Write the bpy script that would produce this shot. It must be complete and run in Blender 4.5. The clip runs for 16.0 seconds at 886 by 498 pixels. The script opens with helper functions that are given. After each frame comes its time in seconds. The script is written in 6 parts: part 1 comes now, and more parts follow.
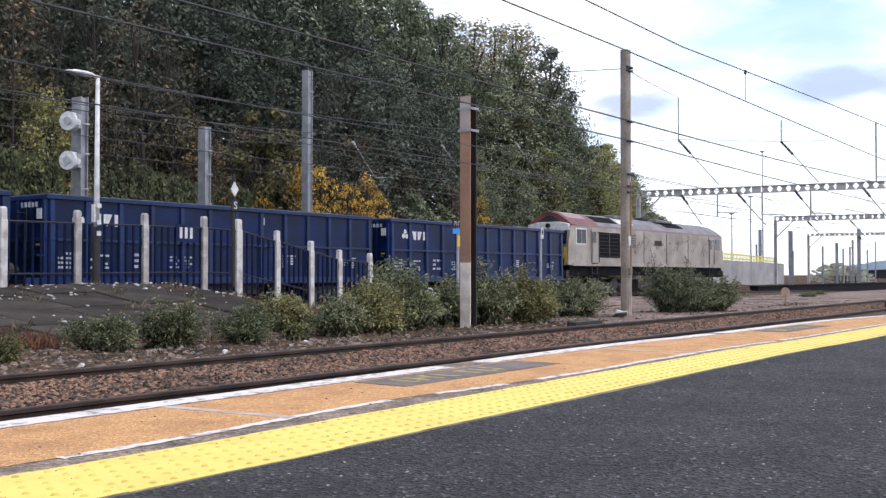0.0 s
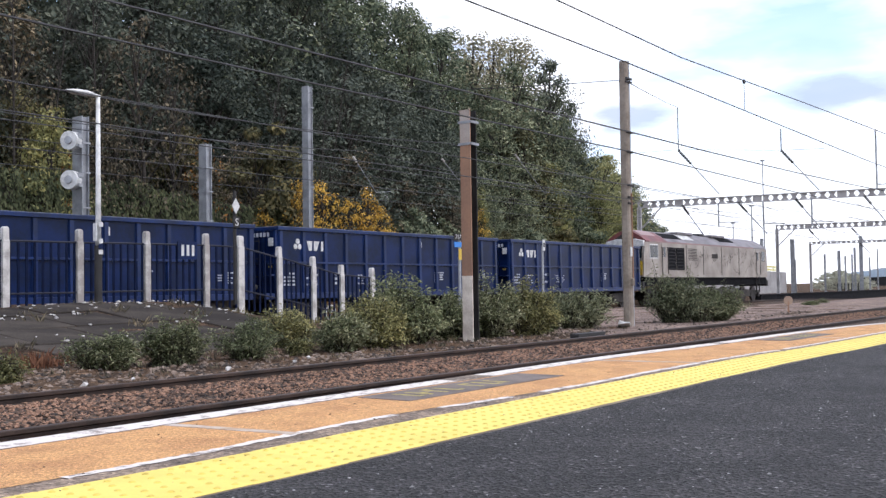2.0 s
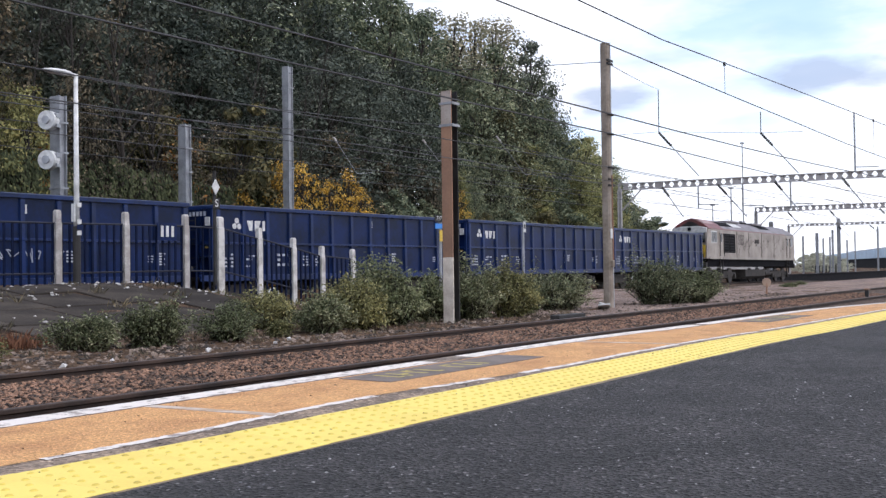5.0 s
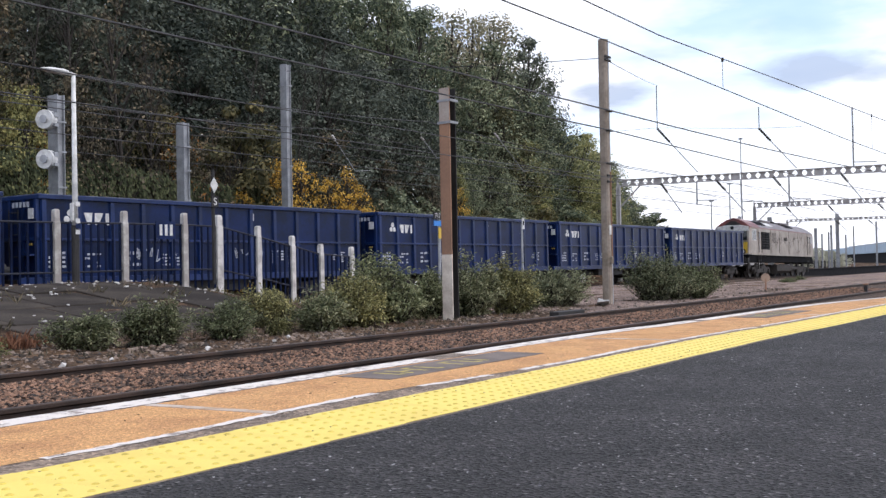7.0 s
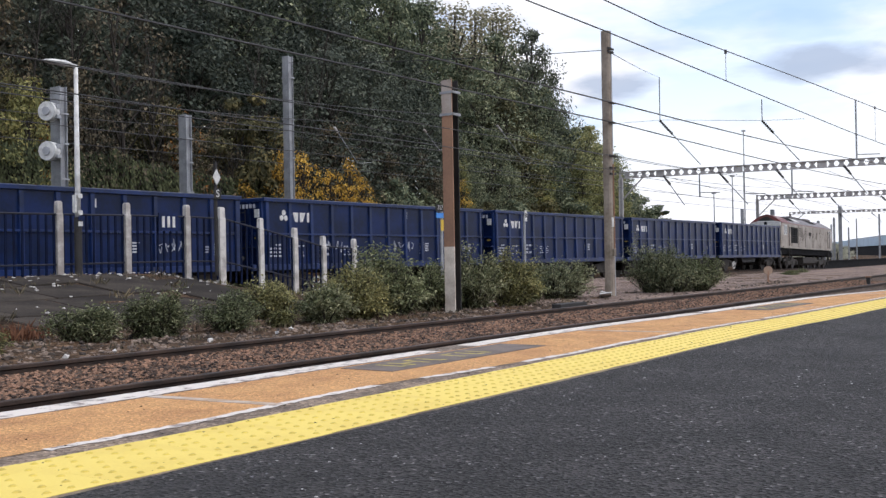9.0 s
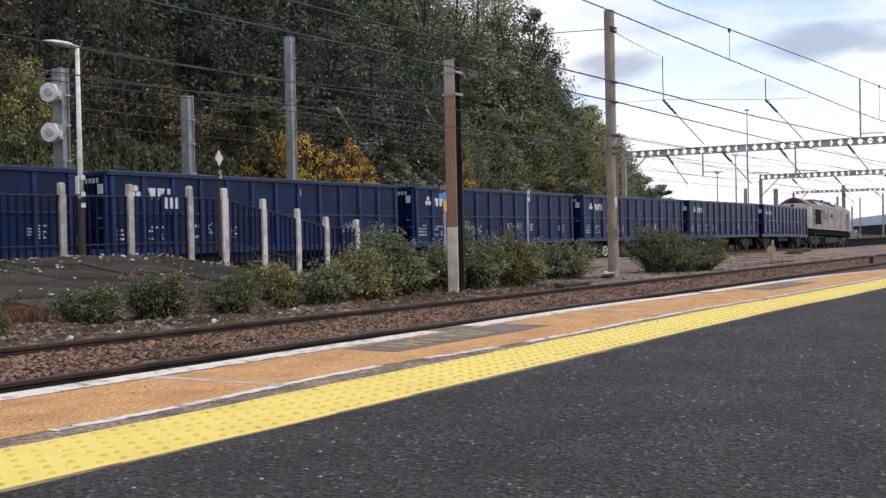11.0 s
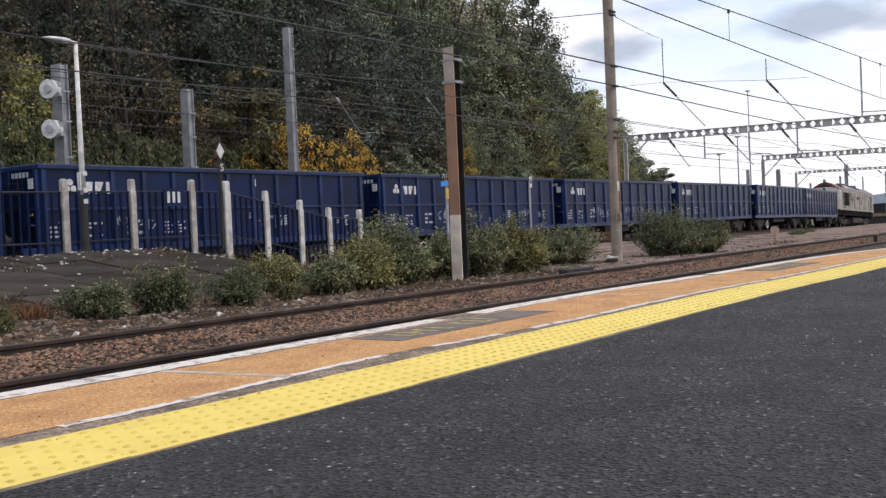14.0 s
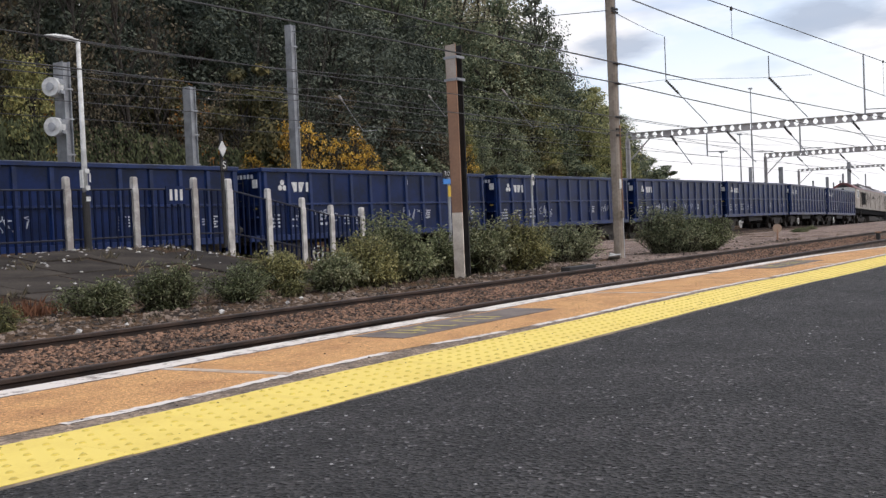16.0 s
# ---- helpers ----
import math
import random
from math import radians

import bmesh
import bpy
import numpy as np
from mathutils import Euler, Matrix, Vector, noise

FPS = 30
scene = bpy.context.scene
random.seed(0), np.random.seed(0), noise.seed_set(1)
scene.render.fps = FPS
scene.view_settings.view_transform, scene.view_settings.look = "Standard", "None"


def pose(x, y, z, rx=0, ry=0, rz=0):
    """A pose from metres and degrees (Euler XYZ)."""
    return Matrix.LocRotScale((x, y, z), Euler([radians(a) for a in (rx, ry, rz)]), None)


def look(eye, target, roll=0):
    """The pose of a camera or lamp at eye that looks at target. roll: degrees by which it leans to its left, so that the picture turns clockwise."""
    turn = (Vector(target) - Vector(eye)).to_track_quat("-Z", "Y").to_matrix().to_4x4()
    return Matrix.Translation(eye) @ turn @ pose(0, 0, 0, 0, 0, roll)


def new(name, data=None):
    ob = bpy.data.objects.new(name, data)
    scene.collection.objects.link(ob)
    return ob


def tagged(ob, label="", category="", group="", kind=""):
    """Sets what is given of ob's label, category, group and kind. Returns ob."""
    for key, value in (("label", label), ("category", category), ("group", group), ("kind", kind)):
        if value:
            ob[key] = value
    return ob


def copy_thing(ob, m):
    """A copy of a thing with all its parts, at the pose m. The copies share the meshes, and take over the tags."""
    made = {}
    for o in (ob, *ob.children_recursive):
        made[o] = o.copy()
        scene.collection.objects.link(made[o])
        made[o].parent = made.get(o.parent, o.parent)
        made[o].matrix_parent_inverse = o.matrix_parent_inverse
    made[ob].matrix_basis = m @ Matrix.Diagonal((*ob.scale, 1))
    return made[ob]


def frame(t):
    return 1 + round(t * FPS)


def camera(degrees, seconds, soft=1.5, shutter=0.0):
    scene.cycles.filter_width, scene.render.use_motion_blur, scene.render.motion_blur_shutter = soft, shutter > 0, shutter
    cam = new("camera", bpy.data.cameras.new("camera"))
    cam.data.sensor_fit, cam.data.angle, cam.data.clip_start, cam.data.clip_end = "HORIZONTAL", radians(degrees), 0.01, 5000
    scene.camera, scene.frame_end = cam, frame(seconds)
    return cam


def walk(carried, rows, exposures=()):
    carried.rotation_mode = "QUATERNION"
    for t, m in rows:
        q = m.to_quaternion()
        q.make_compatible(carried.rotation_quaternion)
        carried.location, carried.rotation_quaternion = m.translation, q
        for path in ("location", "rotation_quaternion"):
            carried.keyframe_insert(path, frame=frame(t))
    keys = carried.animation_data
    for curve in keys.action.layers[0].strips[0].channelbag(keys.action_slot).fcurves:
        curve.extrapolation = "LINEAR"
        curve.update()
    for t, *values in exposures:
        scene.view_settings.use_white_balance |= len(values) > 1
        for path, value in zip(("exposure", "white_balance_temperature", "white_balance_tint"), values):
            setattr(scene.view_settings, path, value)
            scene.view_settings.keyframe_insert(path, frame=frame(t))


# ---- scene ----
# Axes: x runs along the line away from the viewer, y across the tracks, z up; z = 0 is the near rail's head.
EYE = Vector((0.0, 0.0, 0.93))
cam = camera(47.08, 16.0, soft=1.4)


def view(yaw, pitch, lean):
    a, b = radians(yaw), radians(pitch)
    way = Vector((math.cos(b) * math.cos(a), math.cos(b) * math.sin(a), math.sin(b)))
    return look(EYE, EYE + way, -lean)


# seconds, heading from the x axis, tilt, lean
PATH = [
    (0.0, 35.963, 1.432, 0.0), (0.5, 35.993, 1.730, 0.620), (1.0, 36.045, 1.697, 0.830), (1.5, 36.066, 1.627, 0.788),
    (2.0, 36.054, 2.200, 0.845), (2.5, 36.215, 2.162, 1.174), (3.0, 36.325, 1.822, 1.013), (3.5, 36.378, 1.188, 0.571),
    (4.0, 35.935, 1.058, 0.428), (4.2, 35.54, 1.045, 0.46), (5.2, 34.95, 1.15, 0.80), (6.3, 34.83, 1.19, 1.02),
    (6.5, 34.882, 1.129, 1.025), (7.0, 34.927, 0.985, 1.071), (7.5, 34.942, 0.905, 0.949), (8.0, 34.964, 0.804, 0.911),
    (8.5, 35.018, 0.665, 0.948), (9.0, 35.069, 0.544, 1.017), (10.2, 35.18, -0.12, 1.20), (11.5, 35.294, -0.805, 1.452), (12.0, 35.306, -0.905, 2.097),
    (12.5, 35.319, -0.989, 2.348), (13.0, 35.362, -1.023, 2.455), (13.5, 35.416, -1.083, 2.523), (14.0, 35.460, -1.221, 2.448),
    (14.5, 35.502, -1.317, 2.442), (15.0, 35.541, -1.412, 2.519), (15.5, 35.556, -1.401, 2.506), (16.0, 35.593, -1.348, 2.451),
]
walk(cam, [(t, view(a, b, c)) for t, a, b, c in PATH],
     [(0.0, 0.01, 6120, 16), (2.0, 0.07, 6150, 16), (3.0, 0.03, 6120, 16), (3.5, -0.08, 6120, 16), (7.0, -0.10, 6220, 15.5), (8.5, -0.12, 6330, 15), (9.0, -0.27, 6330, 14.5), (11.5, -0.34, 6540, 14), (16.0, -0.34, 6600, 14)])

# ---- light: bright broken overcast, soft sun from behind the viewer ----
SUN_EL, SUN_AZ = 56.0, -84.0
world = bpy.data.worlds.new("sky")
scene.world = world
world.use_nodes = True
wn, wl = world.node_tree.nodes, world.node_tree.links
wn.clear()
w_out = wn.new("ShaderNodeOutputWorld")
w_bg = wn.new("ShaderNodeBackground")
w_sky = wn.new("ShaderNodeTexSky")
w_sky.sky_type = "NISHITA"
w_sky.sun_disc = False
w_sky.sun_elevation = radians(SUN_EL)
w_sky.sun_rotation = radians(90 - SUN_AZ)
w_sky.air_density, w_sky.dust_density, w_sky.ozone_density = 1.0, 1.5, 1.0
w_gain = wn.new("ShaderNodeMix")
w_gain.data_type, w_gain.blend_type = "RGBA", "MULTIPLY"
w_gain.inputs[0].default_value = 1.0
w_gain.inputs[7].default_value = (0.21, 0.21, 0.21, 1)
wl.new(w_sky.outputs[0], w_gain.inputs[6])
w_co = wn.new("ShaderNodeTexCoord")
w_map = wn.new("ShaderNodeMapping")
w_map.inputs["Scale"].default_value = (1.0, 1.0, 3.4)
w_map.inputs["Location"].default_value = (0.35, 0.2, 0.1)
wl.new(w_co.outputs["Generated"], w_map.inputs[0])
w_n1 = wn.new("ShaderNodeTexNoise")
w_n1.inputs["Scale"].default_value, w_n1.inputs["Detail"].default_value, w_n1.inputs["Roughness"].default_value = 3.2, 6.0, 0.55
wl.new(w_map.outputs[0], w_n1.inputs["Vector"])
w_r1 = wn.new("ShaderNodeValToRGB")   # how much cloud covers the blue
w_r1.color_ramp.elements[0].position, w_r1.color_ramp.elements[1].position = 0.33, 0.56
wl.new(w_n1.outputs[0], w_r1.inputs[0])
w_n2 = wn.new("ShaderNodeTexNoise")   # grey cloud bellies
w_n2.inputs["Scale"].default_value, w_n2.inputs["Detail"].default_value = 5.0, 4.0
wl.new(w_map.outputs[0], w_n2.inputs["Vector"])
w_r2 = wn.new("ShaderNodeValToRGB")
w_r2.color_ramp.elements[0].position, w_r2.color_ramp.elements[1].position = 0.33, 0.45
w_r2.color_ramp.elements[0].color = (0.55, 0.62, 0.74, 1)
w_r2.color_ramp.elements[1].color = (0.96, 0.98, 1.0, 1)
wl.new(w_n2.outputs[0], w_r2.inputs[0])
w_mix = wn.new("ShaderNodeMix")
w_mix.data_type = "RGBA"
w_sep = wn.new("ShaderNodeSeparateXYZ")
wl.new(w_co.outputs["Generated"], w_sep.inputs[0])


def sky_math(op, *args):
    n = wn.new("ShaderNodeMath")
    n.operation = op
    for k, v in enumerate(args):
        if isinstance(v, (int, float)):
            n.inputs[k].default_value = v
        else:
            wl.new(v, n.inputs[k])
    return n.outputs[0]


w_az = sky_math("ARCTAN2", w_sep.outputs[1], w_sep.outputs[0])
w_el = sky_math("ARCSINE", w_sep.outputs[2])
w_low = wn.new("ShaderNodeMapRange")     # haze whitens the sky towards the horizon
w_low.inputs[1].default_value, w_low.inputs[2].default_value = radians(3), radians(15)
w_low.inputs[3].default_value, w_low.inputs[4].default_value = 1.0, 0.0
wl.new(w_el, w_low.inputs[0])
w_cover = sky_math("MAXIMUM", w_r1.outputs[0], w_low.outputs[0])
w_bank = None                            # grey-blue cloud banks: azimuth, height, half-width, half-height in degrees
for az, el, wa, we in ((14.6, 9.9, 3.6, 0.9), (25.6, 9.3, 2.2, 0.9), (-20.0, 12.0, 6.0, 2.0), (52.0, 20.0, 7.0, 2.2), (-60, 16, 9, 3), (130, 18, 10, 3), (-120, 14, 8, 2.5)):
    d1 = sky_math("DIVIDE", sky_math("SUBTRACT", w_az, radians(az)), radians(wa))
    d2 = sky_math("DIVIDE", sky_math("SUBTRACT", w_el, radians(el)), radians(we))
    d = sky_math("ADD", sky_math("MULTIPLY", d1, d1), sky_math("MULTIPLY", d2, d2))
    w_bank = d if w_bank is None else sky_math("MINIMUM", w_bank, d)
w_n3 = wn.new("ShaderNodeTexNoise")
w_n3.inputs["Scale"].default_value, w_n3.inputs["Detail"].default_value = 22.0, 5.0
wl.new(w_map.outputs[0], w_n3.inputs["Vector"])
w_edge = sky_math("ADD", w_bank, sky_math("MULTIPLY", sky_math("SUBTRACT", w_n3.outputs[0], 0.5), 2.4))
w_bf = wn.new("ShaderNodeMapRange")
w_bf.inputs[1].default_value, w_bf.inputs[2].default_value = 0.3, 1.5
w_bf.inputs[3].default_value, w_bf.inputs[4].default_value = 0.85, 0.0
wl.new(w_edge, w_bf.inputs[0])
wl.new(w_cover, w_mix.inputs[0])
w_grey = wn.new("ShaderNodeMix")
w_grey.data_type = "RGBA"
w_grey.inputs[7].default_value = (0.42, 0.50, 0.62, 1)
wl.new(w_bf.outputs[0], w_grey.inputs[0])
wl.new(w_gain.outputs[2], w_mix.inputs[6])
wl.new(w_r2.outputs[0], w_mix.inputs[7])
wl.new(w_mix.outputs[2], w_grey.inputs[6])
wl.new(w_grey.outputs[2], w_bg.inputs[0])
w_bg.inputs[1].default_value = 1.4
wl.new(w_bg.outputs[0], w_out.inputs[0])

sun = new("sun", bpy.data.lights.new("sun", "SUN"))
sun.data.energy, sun.data.angle, sun.data.color = 1.35, radians(25), (1.0, 0.95, 0.87)
_a, _e = radians(SUN_AZ), radians(SUN_EL)
sun.matrix_world = look((0, 0, 0), (-math.cos(_e) * math.cos(_a), -math.cos(_e) * math.sin(_a), -math.sin(_e)))


# ---- materials ----
def shade(name, base, dark=None, rough=0.7, metal=0.0, scale=3.0, fine=40.0, bump=0.15, spread=(0.35, 0.65), island=0.0, obrand=0.0, spec=0.5, trans=0.0, dist=0.01):
    """A surface with two scales of variation: broad stains between dark and base, fine grain in relief."""
    m = bpy.data.materials.new(name)
    m.use_nodes = True
    n, l = m.node_tree.nodes, m.node_tree.links
    b = n["Principled BSDF"]
    b.inputs["Roughness"].default_value, b.inputs["Metallic"].default_value = rough, metal
    b.inputs["Specular IOR Level"].default_value = spec
    co = n.new("ShaderNodeTexCoord")
    n1, n2 = n.new("ShaderNodeTexNoise"), n.new("ShaderNodeTexNoise")
    n1.inputs["Scale"].default_value, n1.inputs["Detail"].default_value = scale, 5
    n2.inputs["Scale"].default_value, n2.inputs["Detail"].default_value = fine, 3
    l.new(co.outputs["Object"], n1.inputs["Vector"])
    l.new(co.outputs["Object"], n2.inputs["Vector"])
    mixf = n.new("ShaderNodeMath")
    mixf.operation = "MULTIPLY_ADD"
    l.new(n2.outputs[0], mixf.inputs[0])
    mixf.inputs[1].default_value = 0.35
    l.new(n1.outputs[0], mixf.inputs[2])
    last = mixf.outputs[0]
    if island or obrand:
        src = n.new("ShaderNodeNewGeometry" if island else "ShaderNodeObjectInfo")
        ad = n.new("ShaderNodeMath")
        ad.operation = "MULTIPLY_ADD"
        l.new(src.outputs["Random Per Island" if island else "Random"], ad.inputs[0])
        ad.inputs[1].default_value = (island or obrand)
        l.new(last, ad.inputs[2])
        sh = n.new("ShaderNodeMath")
        sh.operation = "SUBTRACT"
        l.new(ad.outputs[0], sh.inputs[0])
        sh.inputs[1].default_value = (island or obrand) * 0.5
        last = sh.outputs[0]
    r = n.new("ShaderNodeValToRGB")
    r.color_ramp.elements[0].position, r.color_ramp.elements[1].position = spread[0] + 0.17, spread[1] + 0.17
    r.color_ramp.elements[0].color = (*(dark or [c * 0.6 for c in base]), 1)
    r.color_ramp.elements[1].color = (*base, 1)
    l.new(last, r.inputs[0])
    l.new(r.outputs[0], b.inputs["Base Color"])
    if bump:
        bp = n.new("ShaderNodeBump")
        bp.inputs["Strength"].default_value, bp.inputs["Distance"].default_value = bump, dist
        l.new(n2.outputs[0], bp.inputs["Height"])
        l.new(bp.outputs[0], b.inputs["Normal"])
    return m


M_BLUE = shade("wagon_blue", (0.0055, 0.0175, 0.078), (0.0045, 0.0105, 0.036), 0.28, spec=0.20, scale=0.9, fine=9, bump=0.05)
M_BLUE_RIB = shade("wagon_blue_rib", (0.009, 0.027, 0.110), (0.006, 0.015, 0.052), 0.30, spec=0.34, scale=1.2, fine=12, bump=0.05)
M_TOPRAIL = shade("scuffed_rail", (0.20, 0.22, 0.27), (0.06, 0.08, 0.16), 0.6, scale=2.5, fine=20)
M_LOAD = shade("load_dark", (0.05, 0.045, 0.04), None, 0.9, scale=2)
M_CREAM = shade("loco_cream", (0.43, 0.385, 0.335), (0.27, 0.235, 0.20), 0.5, scale=0.8, fine=14, bump=0.05)
M_ROOF = shade("loco_roof", (0.22, 0.20, 0.21), (0.11, 0.10, 0.10), 0.55, scale=0.9, fine=10, bump=0.05)
M_PINK = shade("faded_stripe", (0.36, 0.235, 0.225), (0.27, 0.19, 0.18), 0.55, scale=1.2)
M_MAROON = shade("loco_maroon", (0.185, 0.050, 0.048), (0.10, 0.034, 0.032), 0.5, scale=1.5)
M_YEL = shade("warning_yellow", (0.78, 0.52, 0.05), (0.5, 0.33, 0.05), 0.5)
M_FADEDTAG = shade("dull_yellow_tag", (0.50, 0.36, 0.06), (0.30, 0.22, 0.05), 0.7)
M_BLACK = shade("grime_black", (0.030, 0.028, 0.027), (0.015, 0.014, 0.013), 0.7, scale=3)
M_GRILLE = shade("grille_dark", (0.012, 0.012, 0.014), None, 0.9, spec=0.1, fine=60, bump=0.3)
M_BOGIE = shade("bogie_grime", (0.050, 0.043, 0.037), (0.022, 0.019, 0.017), 0.85, scale=4)
M_WHEEL = shade("wheel_steel", (0.075, 0.065, 0.06), (0.035, 0.03, 0.028), 0.6, metal=0.3)
M_WHITE = shade("white_paint", (0.72, 0.72, 0.70), (0.50, 0.50, 0.48), 0.6, scale=6)
M_BASE = shade("cream_base_paint", (0.76, 0.68, 0.58), (0.52, 0.44, 0.36), 0.7, scale=3)
M_STENCIL = shade("stencil_white", (0.50, 0.52, 0.55), (0.28, 0.30, 0.36), 0.6, scale=5)
M_GLASS = shade("window_dark", (0.02, 0.025, 0.03), None, 0.08, bump=0)
M_TARMAC = shade("tarmac", (0.053, 0.050, 0.049), (0.031, 0.0295, 0.029), 0.85, spec=0.45, scale=1.6, fine=130, bump=0.6, dist=0.012)
M_ORANGE = shade("orange_coating", (0.60, 0.325, 0.128), (0.43, 0.212, 0.084), 0.85, scale=2.2, fine=90, bump=0.8, spread=(0.28, 0.58))
M_TACT = shade("yellow_tactile", (0.84, 0.655, 0.150), (0.74, 0.55, 0.115), 0.65, scale=2.2, fine=50, bump=0.15, spread=(0.25, 0.55), obrand=0.12)
# darker than the slab: wear and dirt, plus the blisters' shaded sides as colour
M_DOT = shade("worn_blister", (0.66, 0.50, 0.09), (0.42, 0.31, 0.06), 0.7, scale=2, fine=30, spread=(0.30, 0.5))
M_LINE = shade("line_paint", (0.70, 0.645, 0.59), (0.30, 0.255, 0.225), 0.8, scale=11, fine=50, bump=0.3, spread=(0.36, 0.46))
M_BED = shade("mortar_bed", (0.34, 0.255, 0.185), (0.15, 0.115, 0.09), 0.9, scale=3, fine=60, bump=0.5)
M_KERB = shade("worn_kerb", (0.27, 0.21, 0.13), (0.11, 0.085, 0.06), 0.9, scale=5, fine=50, bump=0.4)
M_JOINT = shade("joint_paint", (0.56, 0.49, 0.43), (0.40, 0.29, 0.20), 0.85, scale=7, fine=50, bump=0.3)
M_MORTAR = shade("grey_joint", (0.27, 0.215, 0.170), (0.14, 0.112, 0.090), 0.9, scale=8, fine=60, bump=0.5)
M_BALLAST = shade("ballast", (0.325, 0.186, 0.118), (0.027, 0.017, 0.0125), 0.9, scale=1.2, fine=30, bump=0.3, island=0.85, spread=(0.20, 0.82))
M_BALLAST_BED = shade("ballast_bed", (0.120, 0.074, 0.046), (0.026, 0.018, 0.013), 0.95, scale=14, fine=30, bump=1.0, dist=0.03, spread=(0.38, 0.62))
M_DIRT = shade("trackside_dirt", (0.135, 0.084, 0.050), (0.036, 0.024, 0.016), 1.0, spec=0.15, scale=0.8, fine=16, bump=0.8, dist=0.03)
M_FIELD = shade("ballast_field", (0.30, 0.215, 0.17), (0.15, 0.105, 0.085), 0.95, scale=0.5, fine=14, bump=0.8, dist=0.03)
M_SLAB = shade("bank_slab", (0.070, 0.059, 0.049), (0.028, 0.024, 0.021), 1.0, spec=0.15, scale=1.1, fine=22, bump=0.4, obrand=0.25)
M_RAIL = shade("rusty_rail", (0.070, 0.043, 0.031), (0.026, 0.018, 0.014), 0.6, metal=0.3, scale=3)
M_RAILTOP = shade("rail_head", (0.11, 0.085, 0.075), (0.06, 0.045, 0.04), 0.35, metal=0.7)
M_SLEEPER = shade("sleeper_concrete", (0.28, 0.25, 0.22), (0.16, 0.13, 0.11), 0.9)
M_CONC = shade("post_concrete", (0.62, 0.60, 0.565), (0.34, 0.315, 0.29), 0.85, scale=4, fine=30, bump=0.4, obrand=0.25)
M_GALV = shade("galvanised", (0.42, 0.43, 0.45), (0.27, 0.28, 0.29), 0.55, metal=0.4, scale=2.5)
M_GANTRY = shade("gantry_paint", (0.52, 0.50, 0.485), (0.36, 0.34, 0.33), 0.7, scale=1.5)
M_RUST = shade("mast_rust_paint", (0.36, 0.20, 0.12), (0.25, 0.14, 0.09), 0.7, scale=1.0, fine=18)
M_MAST = shade("mast_concrete", (0.33, 0.28, 0.23), (0.18, 0.145, 0.11), 0.85, scale=1.5, fine=14)
M_BARE = shade("bare_mast_top", (0.46, 0.40, 0.35), (0.34, 0.26, 0.21), 0.7, scale=2)
M_PICKET = shade("fence_picket", (0.006, 0.012, 0.040), (0.004, 0.007, 0.022), 0.75, spec=0.1)
M_IRON = shade("fence_iron", (0.016, 0.020, 0.036), (0.009, 0.010, 0.018), 0.7)
M_WIRE = shade("wire", (0.085, 0.085, 0.088), None, 0.6, metal=0.3, bump=0)
M_BARK = shade("bark", (0.062, 0.052, 0.043), (0.028, 0.024, 0.020), 0.95, scale=3, fine=20, bump=0.8)
M_SOIL = shade("hill_soil", (0.045, 0.046, 0.024), (0.018, 0.019, 0.011), 0.95, scale=0.5, fine=5, bump=1.0, dist=0.15)


def speckle(m, size, low, high, bright, share, strength=0.5):
    """Turns a surface into pressed aggregate: grains of differing tone, a few of them bright."""
    n, l = m.node_tree.nodes, m.node_tree.links
    b = n["Principled BSDF"]
    co, v = n.new("ShaderNodeTexCoord"), n.new("ShaderNodeTexVoronoi")
    v.inputs["Scale"].default_value = 1 / size
    l.new(co.outputs["Object"], v.inputs["Vector"])
    hs = n.new("ShaderNodeSeparateColor")
    l.new(v.outputs["Color"], hs.inputs[0])
    r = n.new("ShaderNodeValToRGB")
    e = r.color_ramp.elements
    e[0].position, e[1].position = 0.0, 1 - share
    e[0].color, e[1].color = (*[low] * 3, 1), (*[high] * 3, 1)
    x = e.new(min(0.999, 1 - share * 0.6))
    x.color = (*[bright] * 3, 1)
    l.new(hs.outputs[0], r.inputs[0])
    mx = n.new("ShaderNodeMix")
    mx.data_type, mx.blend_type = "RGBA", "MULTIPLY"
    mx.inputs[0].default_value = 1.0
    l.new(b.inputs["Base Color"].links[0].from_socket, mx.inputs[6])
    l.new(r.outputs[0], mx.inputs[7])
    l.new(mx.outputs[2], b.inputs["Base Color"])
    bp = n.new("ShaderNodeBump")
    bp.inputs["Strength"].default_value, bp.inputs["Distance"].default_value = strength, size
    l.new(v.outputs["Distance"], bp.inputs["Height"])
    l.new(bp.outputs[0], b.inputs["Normal"])


speckle(M_TARMAC, 0.017, 0.15, 1.6, 4.5, 0.02, 1.3)
speckle(M_MORTAR, 0.022, 0.45, 1.35, 1.9, 0.08, 0.7)
speckle(M_BED, 0.022, 0.5, 1.3, 1.8, 0.08, 0.7)
speckle(M_ORANGE, 0.011, 0.62, 1.25, 1.6, 0.05, 0.5)
speckle(M_DIRT, 0.05, 0.5, 1.4, 2.2, 0.05, 0.8)
speckle(M_FIELD, 0.06, 0.5, 1.35, 1.9, 0.05, 0.8)
speckle(M_BALLAST_BED, 0.05, 0.3, 1.6, 2.2, 0.06, 1.0)


